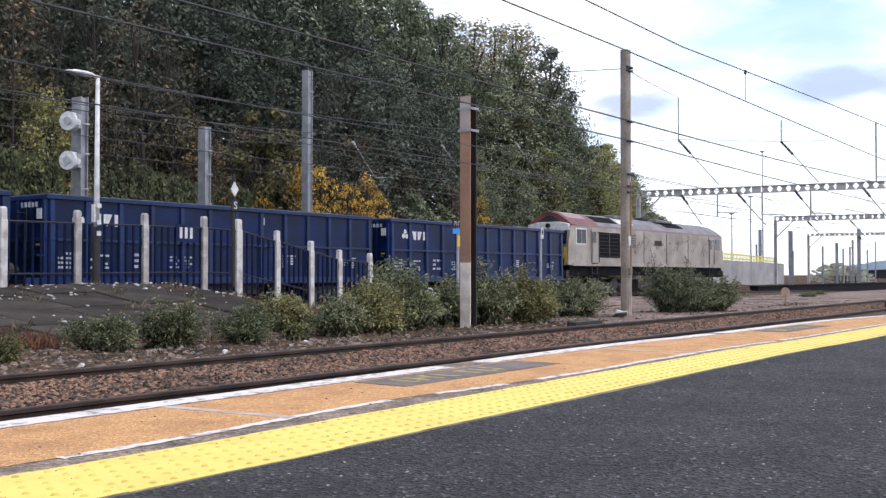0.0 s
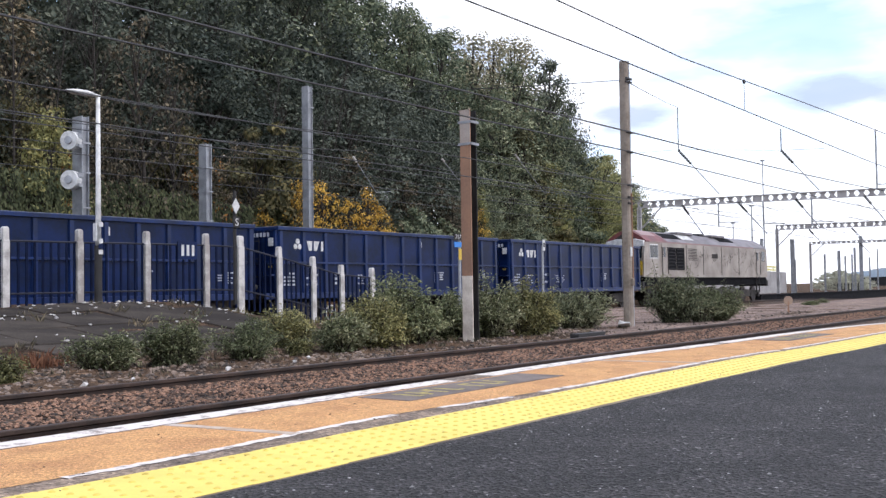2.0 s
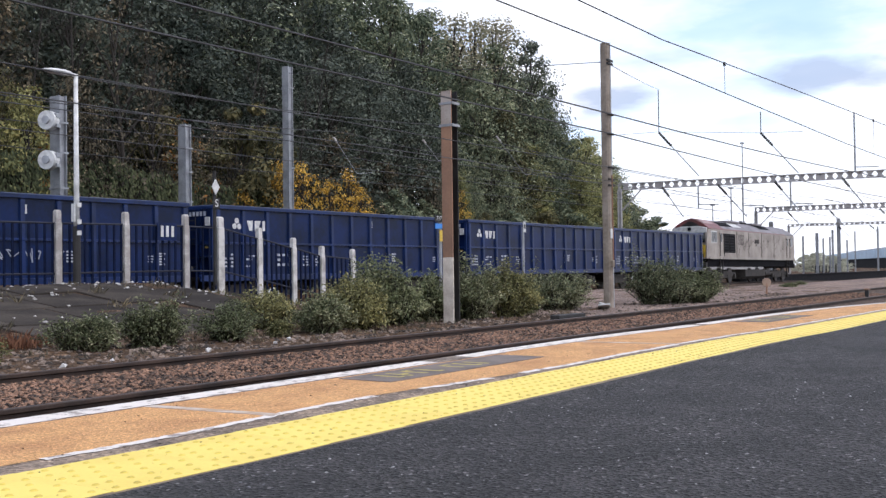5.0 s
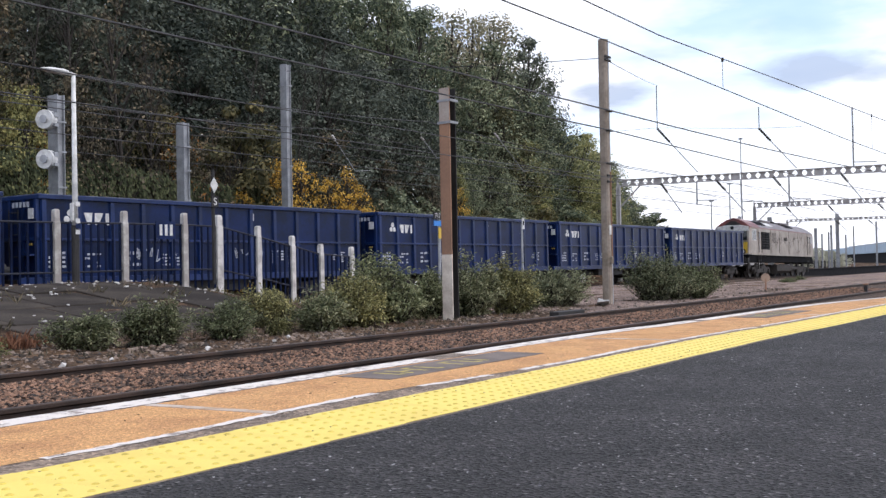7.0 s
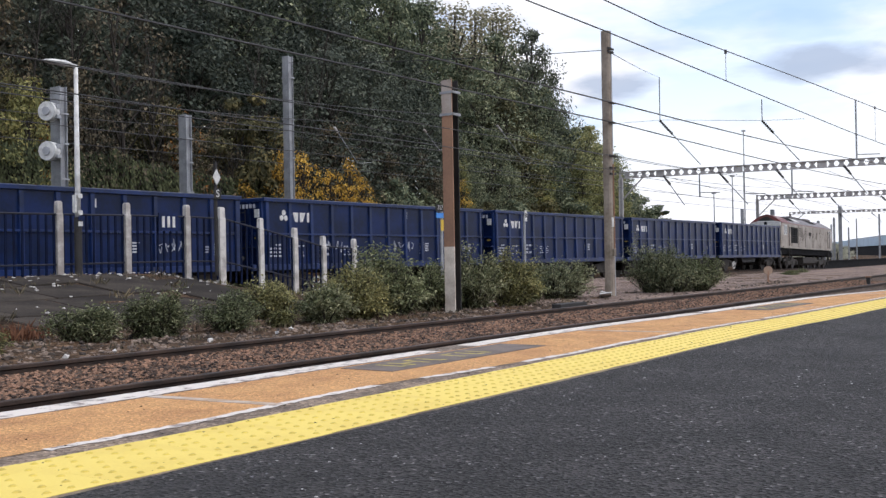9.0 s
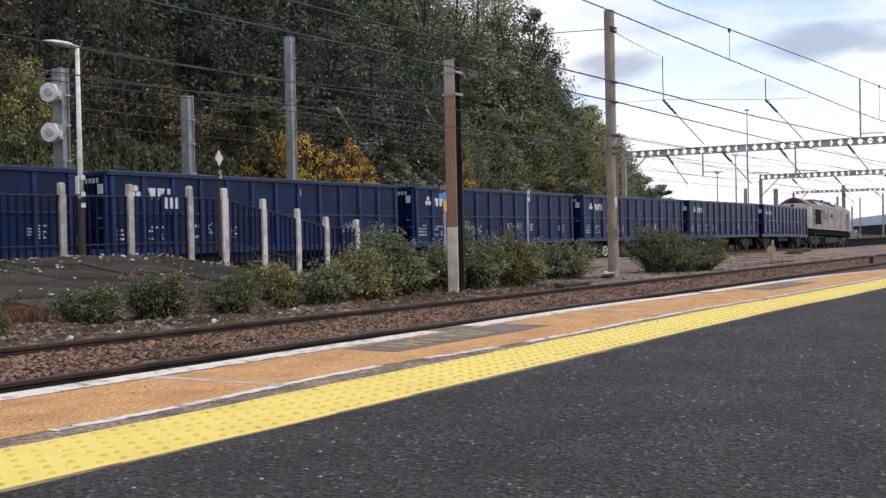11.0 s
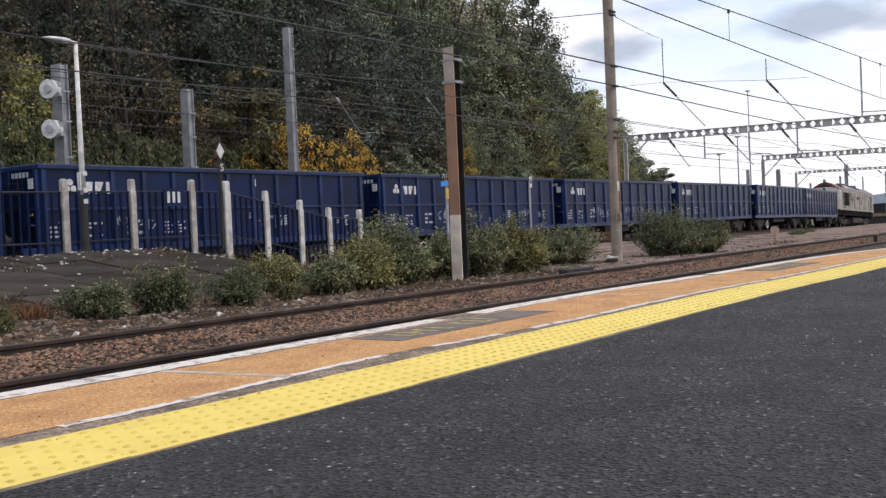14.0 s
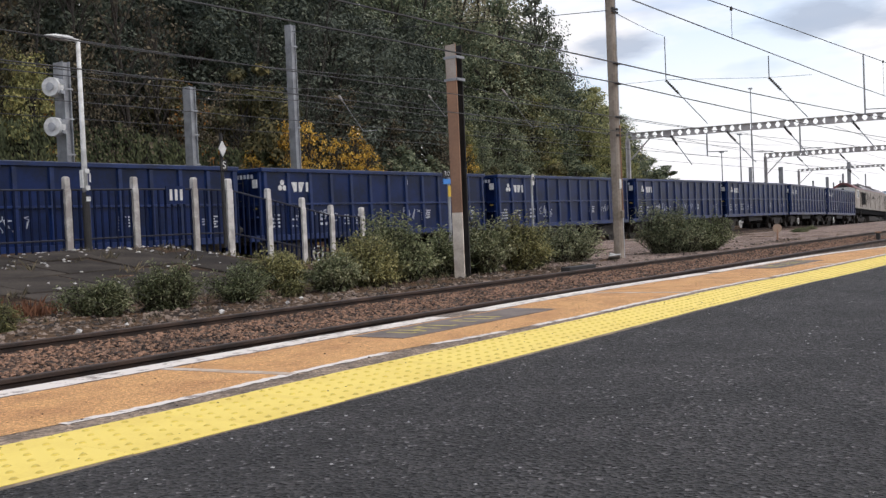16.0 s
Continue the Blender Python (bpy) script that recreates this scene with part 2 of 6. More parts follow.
def leafy(name, c0, c1, c2, trans=0.25):
    """Leaf surface: colours vary from leaf to leaf and from plant to plant."""
    m = bpy.data.materials.new(name)
    m.use_nodes = True
    n, l = m.node_tree.nodes, m.node_tree.links
    b = n["Principled BSDF"]
    b.inputs["Roughness"].default_value = 0.75
    b.inputs["Specular IOR Level"].default_value = 0.15
    g, o = n.new("ShaderNodeNewGeometry"), n.new("ShaderNodeObjectInfo")
    co, ns = n.new("ShaderNodeTexCoord"), n.new("ShaderNodeTexNoise")
    ns.inputs["Scale"].default_value, ns.inputs["Detail"].default_value = 0.6, 2
    l.new(co.outputs["Object"], ns.inputs["Vector"])
    a = n.new("ShaderNodeMath")
    a.operation = "MULTIPLY_ADD"
    l.new(g.outputs["Random Per Island"], a.inputs[0])
    a.inputs[1].default_value = 0.55
    s = n.new("ShaderNodeMath")
    s.operation = "MULTIPLY_ADD"
    l.new(ns.outputs[0], s.inputs[0])
    s.inputs[1].default_value = 0.9
    s2 = n.new("ShaderNodeMath")
    s2.operation = "MULTIPLY_ADD"
    l.new(o.outputs["Random"], s2.inputs[0])
    s2.inputs[1].default_value, s2.inputs[2].default_value = 0.3, -0.38
    l.new(s2.outputs[0], s.inputs[2])
    l.new(s.outputs[0], a.inputs[2])
    r = n.new("ShaderNodeValToRGB")
    e = r.color_ramp.elements
    e[0].position, e[1].position = 0.12, 0.95
    e[0].color, e[1].color = (*c0, 1), (*c2, 1)
    mid = e.new(0.5)
    mid.color = (*c1, 1)
    l.new(a.outputs[0], r.inputs[0])
    l.new(r.outputs[0], b.inputs["Base Color"])
    tr = n.new("ShaderNodeBsdfTranslucent")
    l.new(r.outputs[0], tr.inputs[0])
    mx = n.new("ShaderNodeMixShader")
    mx.inputs[0].default_value = trans
    l.new(b.outputs[0], mx.inputs[1])
    l.new(tr.outputs[0], mx.inputs[2])
    l.new(mx.outputs[0], n["Material Output"].inputs[0])
    return m


L_DARK = leafy("leaf_dark_green", (0.030, 0.040, 0.033), (0.088, 0.106, 0.080), (0.270, 0.285, 0.205))
L_MID = leafy("leaf_green", (0.042, 0.060, 0.040), (0.140, 0.170, 0.108), (0.41, 0.42, 0.25))
# shade of the wood's interior, put into a darker leaf colour
L_WOOD_SHADE = leafy("leaf_deep_green", (0.026, 0.036, 0.029), (0.070, 0.086, 0.068), (0.190, 0.208, 0.155))
L_OLIVE = leafy("leaf_olive", (0.034, 0.038, 0.022), (0.120, 0.116, 0.060), (0.34, 0.28, 0.12))
L_YELLOW = leafy("leaf_yellow", (0.24, 0.14, 0.04), (0.64, 0.40, 0.07), (0.88, 0.60, 0.14))
L_RUST = leafy("leaf_rust", (0.072, 0.042, 0.019), (0.18, 0.09, 0.03), (0.36, 0.168, 0.042))
L_IVY = leafy("leaf_ivy", (0.030, 0.040, 0.022), (0.095, 0.110, 0.055), (0.25, 0.26, 0.13))
L_BUSH = leafy("leaf_bush", (0.060, 0.076, 0.040), (0.190, 0.215, 0.112), (0.50, 0.50, 0.29))
L_BROWN = leafy("leaf_brown", (0.036, 0.034, 0.026), (0.125, 0.108, 0.074), (0.38, 0.30, 0.18))
# far leaves paled so that their colour carries the distance haze
L_FAR = leafy("leaf_hazy", (0.34, 0.35, 0.28), (0.45, 0.45, 0.35), (0.56, 0.54, 0.41))
# sunlight and haze put into the leaf colour, in two steps
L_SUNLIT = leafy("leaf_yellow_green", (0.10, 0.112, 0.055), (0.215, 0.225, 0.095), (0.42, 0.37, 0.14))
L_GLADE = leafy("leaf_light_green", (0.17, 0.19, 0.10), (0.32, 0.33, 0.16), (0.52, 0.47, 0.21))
L_DOCK = leafy("leaf_dock_red", (0.07, 0.034, 0.022), (0.17, 0.078, 0.045), (0.30, 0.16, 0.09))
L_GREY = leafy("leaf_grey_green", (0.058, 0.072, 0.038), (0.185, 0.205, 0.108), (0.54, 0.52, 0.33))
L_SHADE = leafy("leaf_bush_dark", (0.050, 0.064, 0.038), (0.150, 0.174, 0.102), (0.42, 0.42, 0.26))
L_BUSH2 = leafy("leaf_bush_yellowing", (0.066, 0.074, 0.036), (0.205, 0.205, 0.095), (0.52, 0.47, 0.21))
L_PALE = leafy("leaf_pale", (0.13, 0.14, 0.10), (0.29, 0.28, 0.19), (0.50, 0.43, 0.27))


# ---- mesh helpers ----
class Shape:
    """Collects vertices and faces of one part."""

    def __init__(self):
        self.v, self.f = [], []

    def add(self, verts, faces):
        k = len(self.v)
        self.v += [tuple(p) for p in verts]
        self.f += [tuple(i + k for i in q) for q in faces]
        return self

    def box(self, x0, x1, y0, y1, z0, z1, m=None):
        p = [(x0, y0, z0), (x1, y0, z0), (x1, y1, z0), (x0, y1, z0), (x0, y0, z1), (x1, y0, z1), (x1, y1, z1), (x0, y1, z1)]
        if m is not None:
            p = [m @ Vector(q) for q in p]
        return self.add(p, [(3, 2, 1, 0), (4, 5, 6, 7), (0, 1, 5, 4), (1, 2, 6, 5), (2, 3, 7, 6), (3, 0, 4, 7)])

    def rod(self, a, b, r0, r1=None, n=8):
        a, b = Vector(a), Vector(b)
        r1 = r0 if r1 is None else r1
        d = (b - a).normalized()
        u = d.orthogonal().normalized()
        w = d.cross(u)
        p = [a + (u * math.cos(2 * math.pi * i / n) + w * math.sin(2 * math.pi * i / n)) * r0 for i in range(n)]
        p += [b + (u * math.cos(2 * math.pi * i / n) + w * math.sin(2 * math.pi * i / n)) * r1 for i in range(n)]
        return self.add(p, [(i, (i + 1) % n, n + (i + 1) % n, n + i) for i in range(n)] + [tuple(range(n - 1, -1, -1)), tuple(range(n, 2 * n))])

    def prism(self, profile, x0, x1):
        """A (y, z) outline drawn along x."""
        n = len(profile)
        p = [(x0, y, z) for y, z in profile] + [(x1, y, z) for y, z in profile]
        return self.add(p, [(i, (i + 1) % n, n + (i + 1) % n, n + i) for i in range(n)] + [tuple(range(n - 1, -1, -1)), tuple(range(n, 2 * n))])

    def loft(self, rings, cap=True):
        n = len(rings[0])
        p = [q for r in rings for q in r]
        fs = [(k * n + i, k * n + (i + 1) % n, (k + 1) * n + (i + 1) % n, (k + 1) * n + i) for k in range(len(rings) - 1) for i in range(n)]
        if cap:
            fs += [tuple(range(n - 1, -1, -1)), tuple(range((len(rings) - 1) * n, len(rings) * n))]
        return self.add(p, fs)

    def mesh(self, name, material, smooth=False, bevel=0.0):
        me = bpy.data.meshes.new(name)
        me.from_pydata(self.v, [], self.f)
        if bevel:
            bm = bmesh.new()
            bm.from_mesh(me)
            bmesh.ops.recalc_face_normals(bm, faces=bm.faces[:])
            bmesh.ops.bevel(bm, geom=bm.edges[:], offset=bevel, segments=1, affect="EDGES")
            bm.to_mesh(me)
            bm.free()
        elif len(self.f) < 3000:
            bm = bmesh.new()
            bm.from_mesh(me)
            bmesh.ops.recalc_face_normals(bm, faces=bm.faces[:])
            bm.to_mesh(me)
            bm.free()
        if smooth:
            me.polygons.foreach_set("use_smooth", [True] * len(me.polygons))
        me.materials.append(material)
        return me


def part(name, shape, material, parent, label="", smooth=False, bevel=0.0, at=None):
    ob = new(name, shape.mesh(name, material, smooth, bevel))
    if parent is not None:
        ob.parent = parent
    if at is not None:
        ob.matrix_basis = at
    if label:
        ob["label"] = label
    return ob


def thing(name, label, category, m=None, group="", kind=""):
    ob = new(name)
    ob.empty_display_size = 0.2
    if m is not None:
        ob.matrix_basis = m
    return tagged(ob, label, category, group, kind)


def solid(name, shape, material, label, category="", kind="", group="", smooth=False, bevel=0.0, at=None):
    return tagged(part(name, shape, material, None, "", smooth, bevel, at), label, category, group, kind)


def rnd(a, b):
    return random.uniform(a, b)


# ---- the ground ----
def goods_line(s):
    """Offset across, height and heading of the goods line at s metres along: straight, bending a little away, then straight again."""
    a, b = max(0.0, s - 73.0), max(0.0, s - 65.0)
    y = 0.0022 * a * a if a < 15 else 0.495 + 0.066 * (a - 15)
    return 25.72 + y, -0.30 - 0.00026 * b * b, min(0.066, 0.0044 * a), 0.00052 * b


def ground_z(x, y):
    """Height of the land: level by the tracks, a paved bank on the far side that dies away along the line, a wooded hill beyond."""
    z = -0.10
    crest = 0.70 * min(1.0, max(0.0, (20.0 - x) / 4.5)) if x < 20.0 else 0.0
    crest *= 1 - 0.045 * min(9.0, max(0.0, 13.0 - x))
    k = min(1.0, max(0.0, (y - 13.4) / 5.6))
    z += crest * k * (1.14 if k else 0)
    if y > 21.5:
        z += (-0.20 - z) * min(1.0, (y - 21.5) / 1.0)
    if 22.0 < y < 29.5:
        z -= 0.36 * min(1.0, (y - 22.0) / 1.5, (29.5 - y) / 1.5)
    if x > 40 and 9.3 < y < 23:
        k = min(1.0, (x - 40) / 26)
        z -= 0.32 * k * k * (3 - 2 * k) * min(1.0, (y - 9.3) / 4)
    if x > 65 and 23 <= y < 33:
        z -= 0.00026 * (min(x, 130) - 65) ** 2 
    if y > 30.5:
        fade = max(0.0, min(1.0, (108.0 - x) / 60.0))
        z += (min(y, 60) - 30.5) * 0.42 * fade * fade * (3 - 2 * fade)
    if y < 8.6:
        z = -0.16
    return z


def grid(xs, ys, fz):
    s = Shape()
    n = len(ys)
    s.v = [(x, y, fz(x, y)) for x in xs for y in ys]
    s.f = [(i * n + j, (i + 1) * n + j, (i + 1) * n + j + 1, i * n + j + 1) for i in range(len(xs) - 1) for j in range(n - 1)]
    return s


def rough_z(x, y):
    z = ground_z(x, y)
    if 8.6 < y < 30 and -5 < x < 60:
        z += 0.05 * noise.noise(Vector((x * 0.9, y * 0.9, 0))) + 0.025 * noise.noise(Vector((x * 3.1, y * 3.1, 5)))
    return z


xs = [-600, -200, -60, -20] + [-8 + 0.4 * i for i in range(170)] + [62 + 2.5 * i for i in range(40)] + [180, 260, 400, 700, 1500]
ys = [-900, -300, -60, -8, 3, 6.0, 8.4] + [8.7 + 0.35 * i for i in range(38)] + [22, 22.6, 23.5, 25, 27, 29, 30.5, 32, 35, 39, 44, 50, 56, 62, 120, 400, 1200]
solid("ground", grid(xs, ys, rough_z), M_DIRT, "brown trackside earth and cinders rising to a wooded hill", kind="structure", smooth=True)


# near track: canted, rails bedded deep in red-brown ballast
def rail(name, y, z, x0, x1, lab):
    prof = [(-0.07, -0.16), (0.07, -0.16), (0.07, -0.148), (0.012, -0.125), (0.012, -0.045), (0.036, -0.032), (0.036, -0.006), (0.028, 0), (-0.028, 0), (-0.036, -0.006), (-0.036, -0.032), (-0.012, -0.045), (-0.012, -0.125), (-0.07, -0.148)]
    return solid(name, Shape().prism([(y + a, z + b) for a, b in prof], x0, x1), M_RAIL, lab, "rail", kind="structure")


rail("rail", 6.56, 0.0, -30, 260, "rust-brown running rail along the platform edge")
rail("rail", 8.04, 0.085, -30, 260, "rust-brown running rail bedded in red-brown ballast")


def bed_z(x, y):
    k = (y - 6.56) / 1.48
    z = -0.075 + 0.085 * k
    if y > 8.1:
        z = -0.01 - (y - 8.1) * 0.12
    if y < 6.5:
        z = -0.10 if y > 5 else -0.15
    return z + 0.012 * noise.noise(Vector((x * 4, y * 4, 1)))


bx = [-30, -12] + [-6 + 0.25 * i for i in range(130)] + [27 + 1.5 * i for i in range(30)] + [80, 120, 180, 260]
solid("track_bed", grid(bx, [4.4, 5.83, 6.2, 6.55] + [6.7 + 0.2 * i for i in range(7)] + [8.05, 8.2, 8.4, 8.7, 9.0, 9.3], bed_z), M_BALLAST_BED, "red-brown stone ballast of the near track", kind="structure", smooth=True)


# ---- the train ----
TRAIN, WHEELS = [], []
PITCH = 14.50


def wheelset(x, parent, r=0.46, half=0.75, label="dirty steel wheelset"):
    s = Shape()
    s.rod((0, -half, 0), (0, half, 0), 0.08, n=10)
    for e in (-1, 1):
        s.rod((0, e * (half - 0.07), 0), (0, e * (half + 0.03), 0), r, n=24)
        s.rod((0, e * (half - 0.1), 0), (0, e * (half - 0.07), 0), r + 0.03, n=24)
        s.rod((0, e * (half + 0.03), 0), (0, e * (half + 0.22), 0), 0.12, n=10)
    ob = part("wheelset", s, M_WHEEL, parent, label, at=pose(x, 0, r))
    return ob


def bogie(x, parent, base=1.8):
    s = Shape()
    for e in (-1, 1):
        y = e * 1.0
        s.loft([[(x - base / 2 - 0.35, y - 0.07, 0.55), (x - base / 2 - 0.35, y + 0.07, 0.55), (x - base / 2 - 0.35, y + 0.07, 0.75), (x - base / 2 - 0.35, y - 0.07, 0.75)],
                [(x - 0.45, y - 0.09, 0.35), (x - 0.45, y + 0.09, 0.35), (x - 0.45, y + 0.09, 0.82), (x - 0.45, y - 0.09, 0.82)],
                [(x + 0.45, y - 0.09, 0.35), (x + 0.45, y + 0.09, 0.35), (x + 0.45, y + 0.09, 0.82), (x + 0.45, y - 0.09, 0.82)],
                [(x + base / 2 + 0.35, y - 0.07, 0.55), (x + base / 2 + 0.35, y + 0.07, 0.55), (x + base / 2 + 0.35, y + 0.07, 0.75), (x + base / 2 + 0.35, y - 0.07, 0.75)]])
        for w in (-base / 2, base / 2):
            s.box(x + w - 0.14, x + w + 0.14, y - 0.16 * (e < 0) - 0.02, y + 0.16 * (e > 0) + 0.02, 0.32, 0.62)
        for k in (-0.2, 0, 0.2):
            s.rod((x + k, y - 0.02, 0.42), (x + k, y - 0.02, 0.72), 0.075, n=8)
    s.box(x - 0.3, x + 0.3, -1.0, 1.0, 0.45, 0.85)
    return part("bogie", s, M_BOGIE, parent, "grimy cast steel bogie")


def bars(s, x, z, w, h, rows, cols, y, fill=0.7, gap=0.5):
    """Rows of unreadable lettering as plain bars on the near side."""
    rw, rh = w / cols, h / rows
    for i in range(cols):
        for j in range(rows):
            if random.random() < fill:
                x0, z0 = x + i * rw, z + j * rh
                s.box(x0, x0 + rw * rnd(0.5, 0.9), y - 0.006, y, z0, z0 + rh * gap)


def wagon():
    """One open bogie box wagon, its middle over the origin, its sides at y = -1.33 and 1.33."""
    w = thing("box_wagon", "dark blue open bogie box wagon with ribbed sides", "wagon", group="wagons of the train")
    a, h0, h1 = 6.98, 0.78, 3.07
    r0 = -6.35          # the body stops short of the rear buffers; an open end platform lies behind it
    for e in (-1, 1):
        part("side_sheet", Shape().box(r0, a, e * 1.25 - 0.02, e * 1.25 + 0.02, h0, h1), M_BLUE, w)
    for x in (r0, a):
        part("end_sheet", Shape().box(x - 0.02, x + 0.02, -1.23, 1.23, h0, h1), M_BLUE, w)
    part("floor", Shape().box(r0 + 0.02, a - 0.02, -1.23, 1.23, h0, h0 + 0.06), M_BLUE, w)
    part("end_platform", Shape().box(-a, r0 - 0.02, -1.20, 1.20, h0 - 0.12, h0), M_BLACK, w, "dark open end platform")
    ld = grid([r0 + 0.03 + (a - r0 - 0.06) * i / 40 for i in range(41)], [-1.22 + 2.44 * j / 8 for j in range(9)], lambda x, y: 2.0 + 0.18 * noise.noise(Vector((x, y, 3))) + 0.06 * noise.noise(Vector((x * 4, y * 4, 3))))
    part("load", ld, M_LOAD, w, "dark heaped load")
    t = Shape()
    for e in (-1, 1):
        t.box(r0 - 0.08, a + 0.08, e * 1.29 - 0.07, e * 1.29 + 0.07, h1 - 0.12, h1)
    for x in (r0 - 0.01, a + 0.01):
        t.box(x - 0.07, x + 0.07, -1.22, 1.22, h1 - 0.12, h1)
    part("top_rail", t, M_BLUE_RIB, w, bevel=0.012)
    c = Shape()
    for e in (-1, 1):
        c.box(r0 - 0.08, a + 0.08, e * 1.29 - 0.06, e * 1.29 + 0.06, h1 + 0.001, h1 + 0.016)
    c.box(r0 - 0.07, r0 + 0.05, -1.22, 1.22, h1 + 0.001, h1 + 0.016)
    part("rail_cap", c, M_TOPRAIL, w, "scuffed grey top edge")
    n = 12
    for e in (-1, 1):
        for i in range(n + 1):
            x = r0 + 0.10 + (a - r0 - 0.20) * i / n
            wd = 0.085
            r = Shape().add([(x - wd, e * 1.268, h0 + 0.02), (x + wd, e * 1.268, h0 + 0.02), (x + wd, e * 1.268, h1 - 0.12), (x - wd, e * 1.268, h1 - 0.12),
                             (x - wd * 0.75, e * 1.36, h0 + 0.05), (x + wd * 0.75, e * 1.36, h0 + 0.05), (x + wd * 0.75, e * 1.335, h1 - 0.14), (x - wd * 0.75, e * 1.335, h1 - 0.14)],
                            [(0, 1, 2, 3), (4, 5, 6, 7), (0, 1, 5, 4), (1, 2, 6, 5), (2, 3, 7, 6), (3, 0, 4, 7)])
            part("rib", r, M_BLUE_RIB, w)
        m = Shape().box(r0, a, e * 1.31 - 0.042, e * 1.31 + 0.038, 1.83, 1.90)
        part("waist_rail", m, M_BLUE_RIB, w, bevel=0.008)
        sb = Shape().box(-a - 0.02, a + 0.02, e * 1.29 - 0.05, e * 1.29 + 0.05, h0 - 0.14, h0 + 0.06)
        part("solebar", sb, M_BLUE_RIB, w, bevel=0.01)
    for e in (-1, 1):   # ends: stiffeners, steps and couplers
        b0 = a if e > 0 else r0
        en = Shape()
        for y in (-1.2, -0.62, 0, 0.62, 1.2):
            en.box(b0 + (0 if e > 0 else -0.1), b0 + (0.1 if e > 0 else 0), y - 0.05, y + 0.05, h0, h1 - 0.12)
        en.box(b0 + (0 if e > 0 else -0.11), b0 + (0.11 if e > 0 else 0), -1.25, 1.25, 1.83, 1.93)
        part("end_frame", en, M_BLUE_RIB, w)
        ldr = Shape()
        lx = b0 + 0.18 * e
        for z in (1.1, 1.4, 2.0, 2.3, 2.6):
            ldr.rod((lx, -0.55, z), (lx, -0.12, z), 0.014, n=6)
        ldr.rod((lx, -0.55, 1.0), (lx, -0.55, 2.7), 0.014, n=6)
        ldr.rod((lx, -0.12, 1.0), (lx, -0.12, 2.7), 0.014, n=6)
        part("ladder", ldr, M_BLACK, w)
        for y in (-0.87, 0.87):
            part("buffer", Shape().rod((e * a, y, 1.05), (e * (a + 0.2), y, 1.05), 0.09, n=10).rod((e * (a + 0.2), y, 1.05), (e * (a + 0.27), y, 1.05), 0.2, n=14), M_BLACK, w)
        part("coupler", Shape().box(min(e * a, e * (a + 0.29)), max(e * a, e * (a + 0.29)), -0.09, 0.09, 0.8, 0.95), M_BLACK, w)
    uf = Shape().box(-a + 0.3, a - 0.3, -0.35, 0.35, 0.5, h0)
    uf.box(-1.6, 1.4, -1.1, -0.5, 0.3, 0.72).rod((-2.6, -0.7, 0.45), (-1.8, -0.7, 0.45), 0.17, n=12)
    part("underframe", uf, M_BLACK, w)
    for x in (-5.0, 5.0):
        bogie(x, w)
    for x in (-5.9, -4.1, 4.1, 5.9):
        wheelset(x, w)
    hw = Shape()
    for i in range(20):
        a0, a1 = 2 * math.pi * i / 20, 2 * math.pi * (i + 1) / 20
        hw.rod((-3.75 + 0.25 * math.cos(a0), -1.24, 0.42 + 0.25 * math.sin(a0)), (-3.75 + 0.25 * math.cos(a1), -1.24, 0.42 + 0.25 * math.sin(a1)), 0.028, n=5)
    for a0 in (0.5, 2.6, 4.7):
        hw.rod((-3.75, -1.22, 0.42), (-3.75 + 0.25 * math.cos(a0), -1.24, 0.42 + 0.25 * math.sin(a0)), 0.018, n=5)
    hwo = part("handwheel", hw, M_WHITE, w, "white brake handwheel")
    part("spindle", Shape().rod((-3.75, -1.22, 0.42), (-3.75, -0.35, 0.70), 0.025, n=6), M_BLACK, hwo)
    y = -1.272
    for k in range(3):      # maker's three-lobed badge and bar lettering as plain shapes
        t0 = math.pi / 2 + k * 2 * math.pi / 3
        cx, cz = -5.42 + 0.12 * math.cos(t0), 2.48 + 0.12 * math.sin(t0)
        rim = [(cx + 0.095 * math.cos(j * math.pi / 5), cz + 0.095 * math.sin(j * math.pi / 5)) for j in range(10)]
        part("badge_lobe", Shape().loft([[(p, q, z) for p, z in rim] for q in (y - 0.006, y)]), M_WHITE, w, "white badge lobe")
    for x, lean in ((-4.98, 0.12), (-4.62, 0.0), (-4.26, 0.0)):
        rim = [(x + lean, 2.29), (x + 0.13 + lean, 2.29), (x + 0.28, 2.62), (x, 2.62)]
        part("letter_bar", Shape().loft([[(p, q, z) for p, z in rim] for q in (y - 0.006, y)]), M_WHITE, w, "white bar lettering")
    random.seed(8)
    for x, z, wd, ht, rows, cols in ((-6.1, 1.02, 0.55, 0.5, 4, 4), (-5.2, 1.02, 0.8, 0.45, 4, 5), (-3.6, 1.05, 0.8, 0.5, 3, 3), (-2.3, 1.05, 0.9, 0.4, 4, 6), (2.4, 1.1, 0.7, 0.45, 5, 2), (5.5, 1.1, 0.7, 0.4, 5, 2)):
        tx = Shape()
        bars(tx, x, z + 0.07, wd, ht, rows, cols, y)
        tagged(part("data_panel", tx, M_STENCIL, w, "white stencilled data lines"), kind="stuff")
    for k in range(5):
        part("stencil_bar", Shape().box(r0 - 0.126, r0 - 0.12, -0.98 + 0.17 * k, -0.87 + 0.17 * k, 2.74, 2.88), M_STENCIL, w, "white stencilled bar")
    part("end_label", Shape().box(r0 - 0.125, r0 - 0.10, -1.15, -0.93, 2.42, 2.70), M_WHITE, w, "white label on the end wall")
    part("yellow_tag", Shape().box(r0 - 0.14, r0 - 0.11, -1.10, -0.94, 1.70, 1.76), M_FADEDTAG, w)
